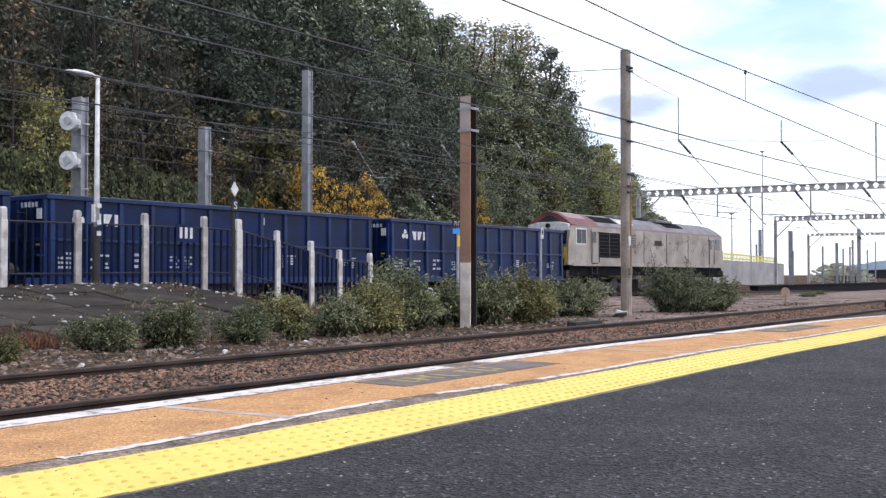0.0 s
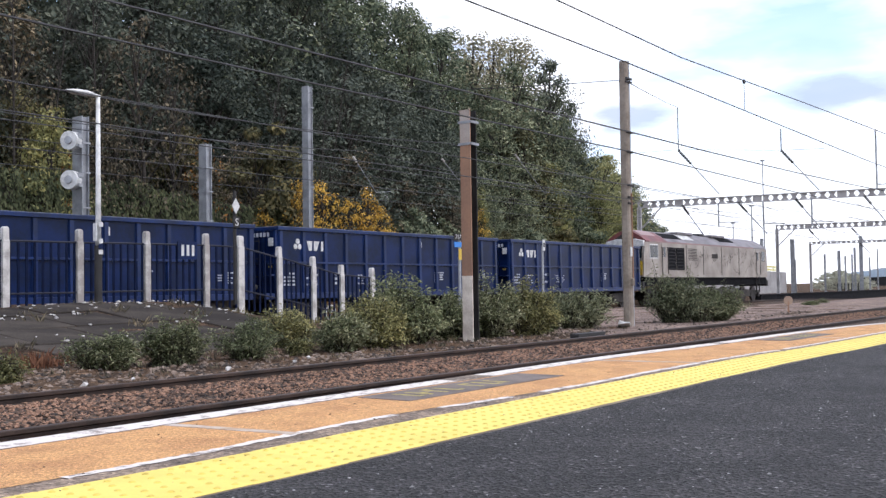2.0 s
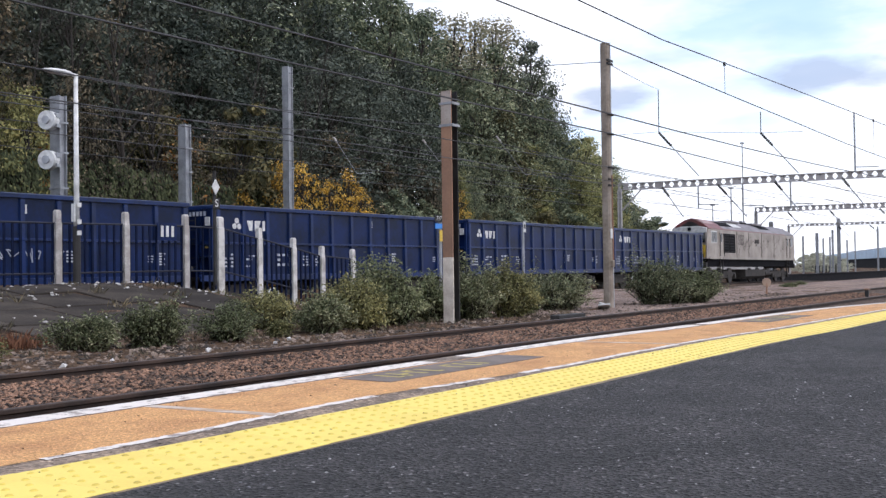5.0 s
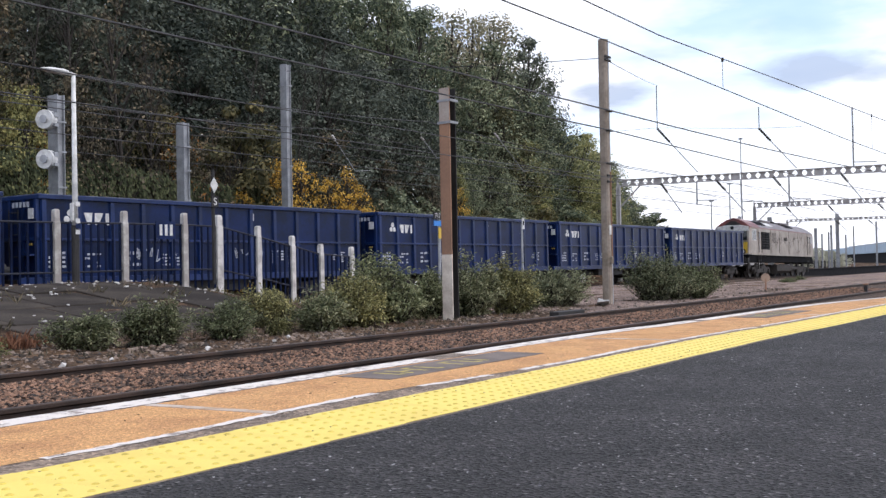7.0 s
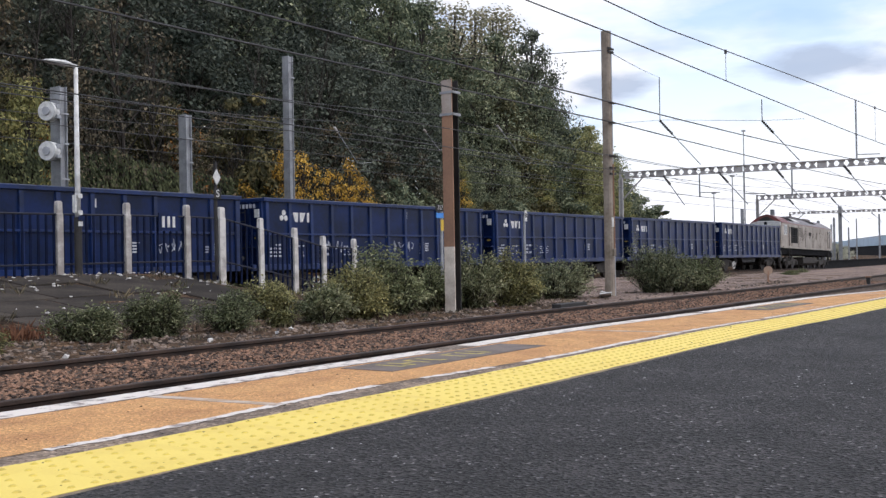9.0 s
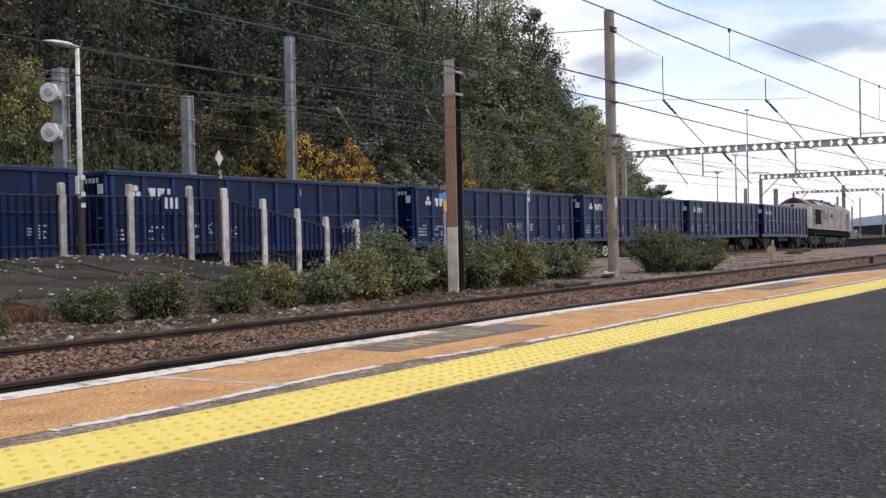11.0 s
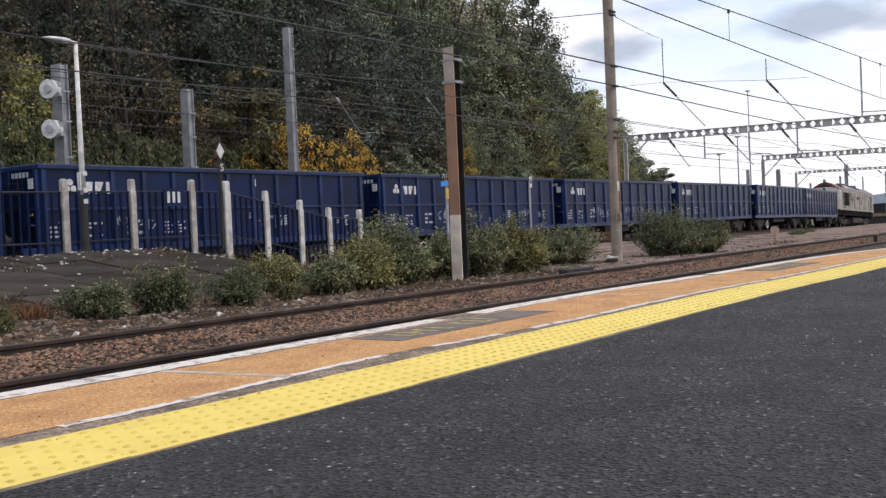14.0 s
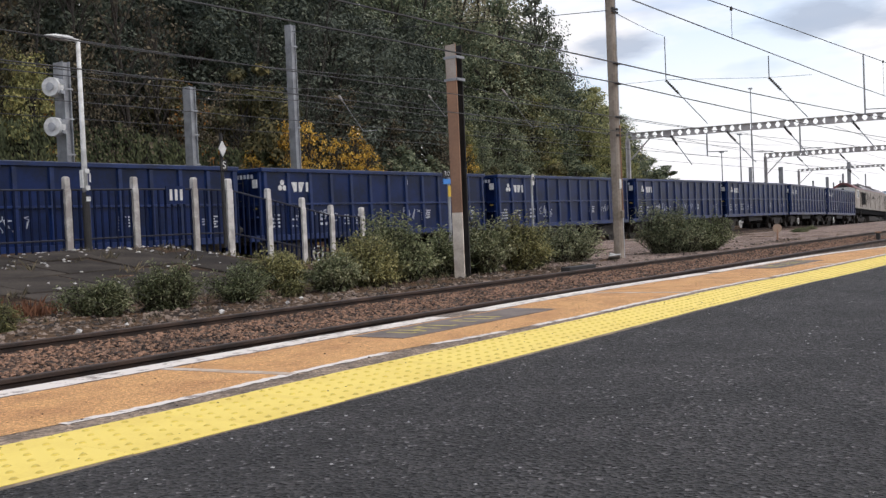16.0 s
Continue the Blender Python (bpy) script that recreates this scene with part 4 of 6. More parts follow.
    for k in range(17):      # thin dark streaks branching over the side panels
        sx, sz = -4.5 + 0.72 * k + rnd(-0.3, 0.3), rnd(1.35, 2.1)
        s = Shape()
        for _ in range(random.randint(4, 7)):
            nx, nz = sx + rnd(0.05, 0.45), min(2.78, max(1.32, sz + rnd(-0.16, 0.34)))
            s.rod((sx, y - 0.026, sz), (nx, y - 0.026, nz), 0.006, 0.004, 4)
            if random.random() < 0.4:
                s.rod((nx, y - 0.026, nz), (nx - rnd(-0.2, 0.3), y - 0.026, min(2.78, nz + rnd(0.1, 0.3))), 0.005, 0.003, 4)
            sx, sz = nx, nz
        part("weather_streak", s, M_BOGIE, w)
    part("cantrail_stripe", Shape().box(-9.9, 7.3, -1.335, -1.30, 2.87, 2.965), M_PINK, w, "faded red stripe under the roof")
    part("pale_roof_panel", Shape().loft([[(x, yy, zz) for yy, zz in ((-1.02, 3.235), (-0.50, 3.60), (-0.48, 3.57), (-1.0, 3.205))] for x in (-4.45, -2.6)]), M_WHITE, w, "pale roof panel")
    part("roof_vent_panel", Shape().loft([[(x, yy, zz) for yy, zz in ((-0.95, 3.29), (-0.46, 3.625), (-0.44, 3.58), (-0.93, 3.24))] for x in (2.0, 4.6)]), M_GRILLE, w, "dark roof vent panel")
    part("side_sill", Shape().box(-a + 0.3, a - 0.3, y - 0.02, y + 0.02, 1.08, 1.22), M_CREAM, w)
    part("solebar", Shape().box(-a + 0.2, a - 0.2, -1.20, 1.20, 0.86, 1.10), M_GRILLE, w)
    part("fuel_tank", Shape().prism([(-1.28, 0.45), (-1.28, 0.95), (1.28, 0.95), (1.28, 0.45), (1.0, 0.25), (-1.0, 0.25)], -2.6, 2.2), M_BOGIE, w, "grimy fuel tank")
    part("air_tank", Shape().rod((2.5, -1.0, 0.65), (3.7, -1.0, 0.65), 0.24, n=14), M_BOGIE, w)
    for x, y0, n in ((-3.0, 0.0, 1), (2.5, 0, 1)):
        part("roof_hatch", Shape().box(x - 1.2, x + 1.2, -0.62, 0.62, 3.60, 3.80), M_ROOF, w, bevel=0.04)
    part("exhaust", Shape().box(0.2, 1.0, -0.25, 0.25, 3.7, 3.86), M_BLACK, w)
    part("roof_fan_panel", Shape().loft([[(x, yy, zz) for yy, zz in ((-1.02, 3.235), (-0.50, 3.60), (-0.48, 3.57), (-1.0, 3.205))] for x in (-7.2, -4.6)]), M_GRILLE, w, "black roof intake panel")
    for xb in (-6.6, 6.6):
        bogie(xb, w, 4.1)
        for dx in (-1.0, 1.0):
            part("brake_gear", Shape().box(xb + dx - 0.5, xb + dx + 0.5, -1.12, -1.02, 0.3, 0.62), M_BOGIE, w)
        for dx in (-2.05, 0.0, 2.05):
            WHEELS.append((wheelset(xb + dx, w, 0.53, label="grimy driving wheelset"), 0.53))
    done = set()
    for o in w.children_recursive:      # true heights: floor line 1.41, gutter 3.37, roof 4.12
        if o.name.startswith(("wheelset", "tyre", "buffer", "bogie", "brake")) or o.data.name in done:
            continue
        done.add(o.data.name)
        for v in o.data.vertices:
            z = v.co.z
            if z > 1.05:
                v.co.z = 1.33 + 1.115 * (z - 1.05) if z < 2.88 else 3.37 + 0.87 * (z - 2.88)
    ride(w)
    return w


TRAIN.append((locomotive(), 44.25 + 10.5))


# ---- paved bank and its fence ----
bank = solid("bank", grid([-6 + 0.5 * i for i in range(51)], [13.3, 13.6, 14.5, 16, 17.5, 18.9, 19.6, 20.6, 21.4], lambda x, y: ground_z(x, y) + 0.004), M_DIRT, "earth bank under dark paving slabs", kind="structure")
random.seed(21)
for j, deep in enumerate((1.54, 1.54, 1.54, 0.98)):
    slab_mesh = Shape().box(0.022, 1.448, 0.022, deep - 0.022, -0.08, 0.0).mesh("paving_slab", M_SLAB, bevel=0.015)
    y = 13.40 + 1.54 * j
    for i in range(-4, 11):
        x = i * 1.47 + 0.30 + 0.30 * j
        rise = math.degrees(math.atan2(ground_z(x + 0.7, y + deep) - ground_z(x + 0.7, y), deep))
        fall = -math.degrees(math.atan2(ground_z(x + 1.45, y + 0.5) - ground_z(x, y + 0.5), 1.45))
        if x > 15.0:
            continue
        ob = new("paving_slab", slab_mesh)
        ob.parent = bank
        ob.matrix_basis = pose(x, y, ground_z(x, y) + 0.03 + rnd(-0.010, 0.014), rise + rnd(-0.6, 0.6), fall + rnd(-0.8, 0.8), rnd(-0.6, 0.6))


def crest_spot():
    x = rnd(9.0, 21.0)
    y = 19.3 - 1.9 * random.random() ** 1.5 if random.random() < 0.8 else rnd(15, 19)
    return x, y, ground_z(x, y) + 0.035


solid("pale_chippings", pebbles(210, crest_spot, lambda: rnd(0.02, 0.06), 0.5), M_PALE, "pale broken stones scattered along the bank's crest", "stones", kind="stuff")

fence = thing("fence", "iron railing fence between weathered pale concrete posts", "fence")
POSTS = [(8.25, 2.35), (10.05, 2.36), (11.83, 2.36), (13.61, 2.37), (15.44, 2.39), (17.26, 2.40), (18.41, 2.38), (19.83, 2.13), (21.17, 1.88), (22.37, 1.66), (23.76, 1.58)]
for i, (x, top) in enumerate(POSTS):
    w = 0.075 if i != 6 else 0.10
    z0 = top - 2.0
    s = Shape().loft([[(x + a * w * k, 20 + b * 0.075 * k, z) for a, b in ((-1, -1), (1, -1), (1, 1), (-1, 1))] for k, z in ((1.0, z0), (1.0, top - 0.30), (0.86, top - 0.28), (0.84, top - 0.04), (0.55, top))])
    part("post", s, M_CONC, fence, "weathered concrete post")
for (xa, ta), (xb, tb) in zip(POSTS, POSTS[1:]):
    for d, nm in ((0.30, "top_rail"), (1.42, "bottom_rail")):
        part(nm, Shape().rod((xa + 0.06, 20, ta - d), (xb - 0.06, 20, tb - d), 0.024, n=6), M_IRON, fence)
    n = max(3, round((xb - xa - 0.2) / 0.175))
    for k in range(n):
        q = (k + 0.6) / (n + 0.2)
        x, t = xa + (xb - xa) * q, ta + (tb - ta) * q
        part("picket", Shape().box(x - 0.024, x + 0.024, 19.985, 20.015, t - 1.90, t - 0.31), M_PICKET, fence)
solid("bar_sign", Shape().box(-0.30, 0.30, -0.012, 0.012, -0.22, 0.22, pose(16.62, 19.93, 1.95)), M_BLUE, "small dark sign with three white bars on the fence", "sign")
sb = bpy.data.objects["bar_sign"]
for k in range(3):
    part("white_bar", Shape().box(16.42 + 0.16 * k, 16.50 + 0.16 * k, 19.905, 19.917, 1.82, 2.09), M_WHITE, sb)


def words(text, size, material, parent, m, name="lettering"):
    cu = bpy.data.curves.new(name, "FONT")
    cu.body, cu.size, cu.align_x, cu.align_y, cu.extrude = text, size, "CENTER", "CENTER", 0.002
    tmp = bpy.data.objects.new(name, cu)
    scene.collection.objects.link(tmp)
    bpy.context.view_layer.update()
    me = bpy.data.meshes.new_from_object(tmp.evaluated_get(bpy.context.evaluated_depsgraph_get()))
    bpy.data.objects.remove(tmp)
    ob = new(name, me)
    me.materials.clear()
    me.materials.append(material)
    ob.parent = parent
    ob.matrix_basis = m
    return ob


# platform lamp
lamp = thing("street_lamp", "white tapered steel lamp post with a flat lamp head", "lamp", pose(13.9, 19.7, 0))
part("pole", Shape().loft([[(r * math.cos(k * math.pi / 5), r * math.sin(k * math.pi / 5), z) for k in range(10)] for r, z in ((0.064, 2.0), (0.058, 3.0), (0.045, 5.38))]), M_WHITE, lamp, smooth=True)
part("base_sleeve", Shape().rod((0, 0, 0.5), (0, 0, 2.0), 0.085, n=14), M_BLACK, lamp, "dark base sleeve")
part("arm", Shape().rod((0.04, 0, 5.36), (-0.18, 0, 5.40), 0.05, 0.04), M_WHITE, lamp)
part("head", Shape().loft([[(x, y * w, 5.40 + z * h) for y, z in ((-1, 0), (-0.7, -1), (0.7, -1), (1, 0), (0.5, 1), (-0.5, 1))] for x, w, h in ((-0.14, 0.06, 0.045), (-0.3, 0.11, 0.06), (-0.62, 0.12, 0.05), (-0.82, 0.05, 0.015))]), M_WHITE, lamp, "flat white lamp head")
for z, mt in ((2.42, M_WHITE), (2.05, M_WHITE), (1.93, M_BLUE), (1.80, M_WHITE)):
    part("number_plate", Shape().box(-0.055, 0.055, -0.10, -0.088, z, z + 0.10), mt, lamp)
part("bracket", Shape().box(-0.10, -0.06, -0.05, 0.05, 2.1, 2.5), M_WHITE, lamp)

# diamond sign on its post
dia = thing("diamond_sign", "white diamond sign above a letter S board on a dark post", "sign", pose(17.86, 19.55, 0))
part("post", Shape().rod((0, 0.03, 0.6), (0, 0.03, 3.5), 0.045), M_BLACK, dia)
part("diamond", Shape().loft([[(0, y, -0.20), (0.125, y, 0), (0, y, 0.20), (-0.125, y, 0)] for y in (-0.03, 0.0)]), M_WHITE, dia, at=pose(-0.02, -0.02, 3.1))
bd = part("board", Shape().box(-0.11, 0.11, -0.05, -0.03, 2.55, 2.82), M_BLACK, dia)
words("S", 0.27, M_WHITE, bd, pose(0, -0.055, 2.68, 90))

# numbered post behind the brown mast, and a slim tag post
sp = thing("number_sign", "pale post with number board and blue and yellow plates", "sign", pose(19.85, 14.0, 0))
part("post", Shape().rod((0.05, 0, -0.1), (0.05, 0, 2.2), 0.035), M_GALV, sp)
nb = part("number_board", Shape().box(-0.23, 0.1, -0.05, -0.035, 2.06, 2.22), M_BLACK, sp)
words("717", 0.15, M_WHITE, nb, pose(-0.07, -0.055, 2.14, 90))
part("blue_plate", Shape().box(-0.22, 0.07, -0.055, -0.035, 1.90, 2.02), shade("sign_blue", (0.05, 0.25, 0.70), (0.04, 0.2, 0.55), 0.5), sp, "blue plate")
part("yellow_plate", Shape().box(-0.04, 0.10, -0.055, -0.035, 1.60, 1.86), M_YEL, sp, "yellow plate")
tp = thing("marker_post", "slim grey marker post with a white plate", "post", pose(23.8, 14.0, 0))
part("post", Shape().rod((0, 0, -0.1), (0, 0, 2.05), 0.03), M_GALV, tp)
mp = part("plate", Shape().box(-0.06, 0.06, -0.05, -0.035, 1.9, 2.2), M_WHITE, tp)
part("mark", Shape().box(-0.03, 0.03, -0.056, -0.05, 2.0, 2.12), M_BLACK, mp)

# round board low beside the far rail
disc = thing("round_board", "weathered round pinkish board on a short rusty stake", "sign", pose(35.17, 11.0, 0))
part("stake", Shape().rod((0, 0, -0.25), (0, 0, 0.3), 0.03), M_RUST, disc)
part("board", Shape().rod((0, -0.02, 0.33), (0, 0.02, 0.33), 0.155, n=20), shade("faded_pink", (0.38, 0.27, 0.19), (0.27, 0.19, 0.14), 0.8), disc, at=pose(0, 0, 0, 0, 0, -50) @ pose(0, 0, 0))


# ---- masts ----
def h_mast(x, y, top, width, depth, web, paint, label, base=-0.3, white=0.0, bands=(), name="catenary_mast", lean=(0, 0)):
    m = thing(name, label, "mast", pose(x, y, 0, lean[0], lean[1], 0))
    # brown mast only: back flange and web coloured black, standing for the channel's shade
    for nm, xa in (("flange", -depth / 2), ("flange", depth / 2)):
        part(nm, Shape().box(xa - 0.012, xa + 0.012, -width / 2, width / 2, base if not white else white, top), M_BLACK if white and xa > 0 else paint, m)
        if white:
            part("painted_base", Shape().box(xa - 0.012, xa + 0.012, -width / 2, width / 2, base, white), M_BLACK if xa > 0 else M_BASE, m, "white painted base" if xa < 0 else "back flange coloured black as channel shade")
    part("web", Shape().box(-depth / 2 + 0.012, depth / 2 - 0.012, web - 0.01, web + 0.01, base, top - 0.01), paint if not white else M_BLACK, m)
    for z in bands:
        part("clamp", Shape().box(-depth / 2 - 0.04, depth / 2 + 0.04, -width / 2 - 0.04, -width / 2 - 0.015, z, z + 0.05).box(-depth / 2 - 0.03, -depth / 2 - 0.014, -width / 2 - 0.04, width / 2 + 0.04, z, z + 0.05), M_GALV, m, "galvanised clamp")
    return m


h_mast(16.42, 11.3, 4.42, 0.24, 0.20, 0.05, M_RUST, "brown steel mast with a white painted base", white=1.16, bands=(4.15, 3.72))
top2 = bpy.data.objects["catenary_mast"]
part("pale_top", Shape().box(-0.118, -0.1125, -0.118, 0.118, 3.74, 4.42), M_BARE, top2, "pale bare top")
m1 = thing("catenary_mast", "tall weathered beige concrete mast with cable clamps", "mast", pose(22.99, 11.1, 0, 0, 0.0, 0))
part("shaft", Shape().loft([[(x * k, y * k, z) for x, y in ((-0.09, -0.06), (-0.06, -0.10), (0.06, -0.10), (0.09, -0.06), (0.09, 0.06), (0.06, 0.10), (-0.06, 0.10), (-0.09, 0.06))] for k, z in ((1.08, -0.3), (1.03, 3.0), (0.96, 6.50))]), M_MAST, m1)
part("back_channel", Shape().box(0.10, 0.15, -0.085, 0.07, -0.3, 6.52), M_GALV, m1)
part("label_plate", Shape().box(-0.075, 0.045, -0.122, -0.108, 1.64, 1.88), M_WHITE, m1, "white label plate")
part("junction_box", Shape().box(-0.07, 0.05, -0.16, -0.10, 0.92, 1.10), M_MAST, m1, bevel=0.01)
for z in (6.06, 5.98, 4.72, 4.23, 3.4, 3.1, 2.95):
    part("clamp", Shape().box(-0.11, 0.19, -0.13, -0.09, z - 0.025, z + 0.025), M_BLACK, m1)
part("conduit", Shape().rod((0.05, -0.12, 1.0), (0.05, -0.12, 3.2), 0.018, n=6), M_RUST, m1)
for x, top, wd in ((30.04, 9.21, 0.34), (24.69, 6.28, 0.40), (19.53, 6.62, 0.52)):
    h_mast(x, 28.6, top, wd, 0.24, -wd * 0.25, M_GALV, "pale galvanised steel mast behind the goods line", base=0.0, bands=(top - 0.9, top * 0.72, top * 0.55))
for z in (5.78, 4.53):
    d = thing("tension_wheel", "pale grey spring tensioning drum clamped to a mast", "tension drum", pose(19.12, 28.45, z, 0, 0, -68), group="tension drums")
    part("drum", Shape().rod((0, -0.20, 0), (0, 0.08, 0), 0.30, n=22), M_WHITE, d, "pale round drum")
    part("hub", Shape().rod((0, -0.25, 0), (0, -0.20, 0), 0.13, n=14), M_GALV, d)
    part("bracket", Shape().box(0.05, 0.32, -0.1, 0.1, 0.08, 0.22).box(0.05, 0.32, -0.1, 0.1, -0.22, -0.12), M_GALV, d)

# ---- gantries over the tracks ----


def skewed(x):
    """The gantries stand a little askew to the line, turning about their far legs."""
    return pose(x, 29.4, 0, 0, 0, 7) @ pose(-x, -29.4, 0)


def gantry(x, y0, y1, z, depth, label, cell=0.56):
    g = thing("gantry", label, "gantry", skewed(x) @ pose(x, 0, 0), group="gantries")
    s = Shape()
    s.box(-0.10, 0.10, y0, y1, z + depth - 0.05, z + depth).box(-0.10, 0.10, y0, y1, z, z + 0.05)
    n = round((y1 - y0) / cell)
    c = (y1 - y0) / n
    for k in range(n + 1):
        y = y0 + c * k
        for b0, b1, za, zb in ((0.44, 0.20, z + 0.04, z + depth / 2), (0.20, 0.44, z + depth / 2, z + depth - 0.04)):
            if k % 9 == 8:
                b0 = b1 = 0.5
            lo, hi = -b0 * c if k else 0, b0 * c if k < n else 0
            lo2, hi2 = -b1 * c if k else 0, b1 * c if k < n else 0
            s.loft([[(-0.012, y + lo, za), (0.012, y + lo, za), (0.012, y + hi, za), (-0.012, y + hi, za)], [(-0.012, y + lo2, zb), (0.012, y + lo2, zb), (0.012, y + hi2, zb), (-0.012, y + hi2, zb)]])
    part("beam", s, M_GANTRY, g, "castellated steel beam")
    for y, e in ((y1 - 0.1, -1), (y0 + 0.1, 1)):
        p = Shape().box(-0.12, 0.12, y - 0.13, y - 0.10, -0.5, z).box(-0.12, 0.12, y + 0.10, y + 0.13, -0.5, z).box(-0.012, 0.012, y - 0.1, y + 0.1, -0.5, z)
        part("leg", p, M_GANTRY, g)
        part("knee_brace", Shape().rod((0, y, z - 1.5), (0, y + e * 1.5, z), 0.05, n=6), M_GANTRY, g)
    return g


def insulator_arm(x, ya, za, yb, zb, rod_up=0.0, skew=0.0):
    """A sloping arm with a ribbed insulator at its upper end and a hanger."""
    a = thing("cantilever_arm", "sloping overhead line arm with ribbed dark insulator", "overhead line arm", skewed(x) if x > 60 else None, group="overhead line arms")
    A, B = Vector((x, ya, za)), Vector((x + skew, yb, zb))
    M_ = A.lerp(B, 0.32)
    part("tube", Shape().rod(M_, B, 0.035, n=6), M_GALV, a)
    s = Shape()
    for k in range(8):
        s.rod(A.lerp(M_, k / 8), A.lerp(M_, (k + 0.55) / 8), 0.085, n=8)
    s.rod(A, M_, 0.04, n=6)
    part("insulator", s, M_BLACK, a, "ribbed dark insulator")
    if rod_up:
        part("hanger", Shape().rod(A, A + Vector((0, 0, rod_up)), 0.028, n=6), M_BLACK, a)
    return a


for x_, y0_, y1_, z_, lab in ((62.6, -3.0, 29.4, 6.06, "long galvanised gantry spanning the tracks"), (91.0, -3.0, 29.4, 5.66, "galvanised gantry spanning the tracks further off"), (125.0, 4.0, 36.2, 5.5, "distant grey steel gantry over the tracks")):
    gantry(x_, y0_, y1_, z_, 0.46 if x_ < 100 else 0.3, lab)
insulator_arm(62.3, 26.43, 9.70, 23.84, 6.69, 2.82)
insulator_arm(62.3, 19.95, 9.18, 17.76, 6.57, 1.35)
for ya, yb, zb in ((26.3, 24.96, 4.13), (22.71, 20.94, 4.01), (19.19, 17.85, 4.36), (15.25, 14.01, 4.4)):
    insulator_arm(62.4, ya, 6.1, yb, zb)
for y, z0, z1 in ((24.0, 4.6, 6.1), (21.2, 4.4, 6.1), (18.3, 4.4, 6.1), (14.55, 6.45, 10.04), (11.0, 4.5, 6.1)):
    d = thing("drop_tube", "slim vertical tube hung from the gantry", "drop tube", skewed(62.6), group="drop tubes")
    part("tube", Shape().rod((62.45, y, z0), (62.45, y, z1), 0.05, n=6), M_GALV, d)
    part("bracket", Shape().rod((62.45, y, z0 + 0.3), (62.45, y - 1.3, z0 + 0.25), 0.03, n=6), M_GALV, d)
for y in (26.5, 23.0, 19.0, 15.5, 12.0):
    insulator_arm(90.8, y, 5.6, y - 1.2, 4.2)
    insulator_arm(124.8, y + 4, 5.4, y + 2.8, 4.2)


# ---- overhead wires ----
def wire(pts, r, label="dark overhead line wire", sag=0.0):
    s = Shape()
    full = []
    for (a, b) in zip(pts, pts[1:]):
        a, b = Vector(a), Vector(b)
        for k in range(8):
            q = k / 8
            full.append(a.lerp(b, q) + Vector((0, 0, -sag * 4 * q * (1 - q))))
    full.append(Vector(pts[-1]))
    n = 5
    s.loft([[p + Vector((0, r * math.cos(2 * math.pi * k / n), r * math.sin(2 * math.pi * k / n))) for k in range(n)] for p in full])
    return solid("overhead_wire", s, M_WIRE, label, "overhead wire", group="overhead wires")


wire([(-30, 7.3, 4.66), (15, 7.3, 4.60), (31, 7.3, 4.44), (62, 7.2, 4.40), (125, 7.2, 4.4)], 0.011, "contact wire over the near track")
cat = wire([(-30, 7.3, 5.6), (17.5, 7.3, 5.08), (25.7, 7.3, 5.31), (36.8, 7.3, 5.57), (62, 7.2, 6.0), (125, 7.2, 5.9)], 0.011, "sagging catenary wire over the near track")
for x, z0, z1 in ((20.75, 4.54, 5.16), (34.5, 4.44, 5.52), (9.5, 4.6, 5.15), (46, 4.5, 5.7)):
    d = thing("dropper", "thin dropper between contact wire and catenary", "dropper", group="droppers")
    part("cord", Shape().rod((x, 7.28, z0), (x, 7.28, z1), 0.006, n=4), M_WIRE, d)
    part("clip", Shape().box(x - 0.03, x + 0.03, 7.26, 7.30, z1 - 0.06, z1 + 0.02), M_WIRE, d)
wire([(-30, 10.95, 4.9), (22.99, 10.95, 4.72), (62.5, 11.5, 5.6), (125, 11.5, 5.6)], 0.018, "black feeder cable clamped to the masts", 0.15)
wire([(-30, 10.95, 4.35), (22.99, 10.95, 4.23), (62.5, 12.5, 4.7), (125, 12.5, 4.8)], 0.016, "black feeder cable clamped to the masts", 0.12)
wire([(-30, 10.95, 3.7), (22.99, 10.95, 3.40), (62.5, 16.5, 4.9), (125, 16.5, 5)], 0.009, sag=0.1)
wire([(-30, 10.95, 3.35), (22.99, 10.95, 3.05), (62.5, 19.0, 4.9)], 0.009, sag=0.1)
wire([(23.1, 11.1, 6.03), (62.67, 26.39, 12.52)], 0.010, sag=0.05)
wire([(62.2, 30, 9.75), (62.66, 26.46, 9.75), (63.45, 20.04, 9.2), (63.7, 17.5, 9.1)], 0.012)
wire([(22.8, 11.1, 6.0), (30.0, 28.6, 8.95)], 0.010, sag=0.1)
for y, zc, zm in ((25.7, 4.95, 6.1), (21.5, 4.9, 6.0), (29.6, 5.0, 6.1), (16.0, 4.8, 5.8)):
    if y != 16.0:
        wire([(-40, y, zc), (30, y, zc), (62.5, y, 4.9), (91, y, 4.8), (125, y + 1, 4.6)], 0.014, "contact wire of a running line")
        wire([(-40, y, zm + 0.2), (8, y, zm), (30, y, zm + 0.2), (62.5, y, 5.9), (91, y, 5.8), (125, y + 1, 5.6)], 0.014, "catenary wire of a running line", 0.35)
    else:
        wire([(62.5, y, zc), (91, y, 4.8), (125, y + 1, 4.7)], 0.014, "contact wire of a running line")
        wire([(62.5, y, zm), (91, y, 5.6), (125, y + 1, 5.4)], 0.014, "catenary wire of a running line", 0.3)
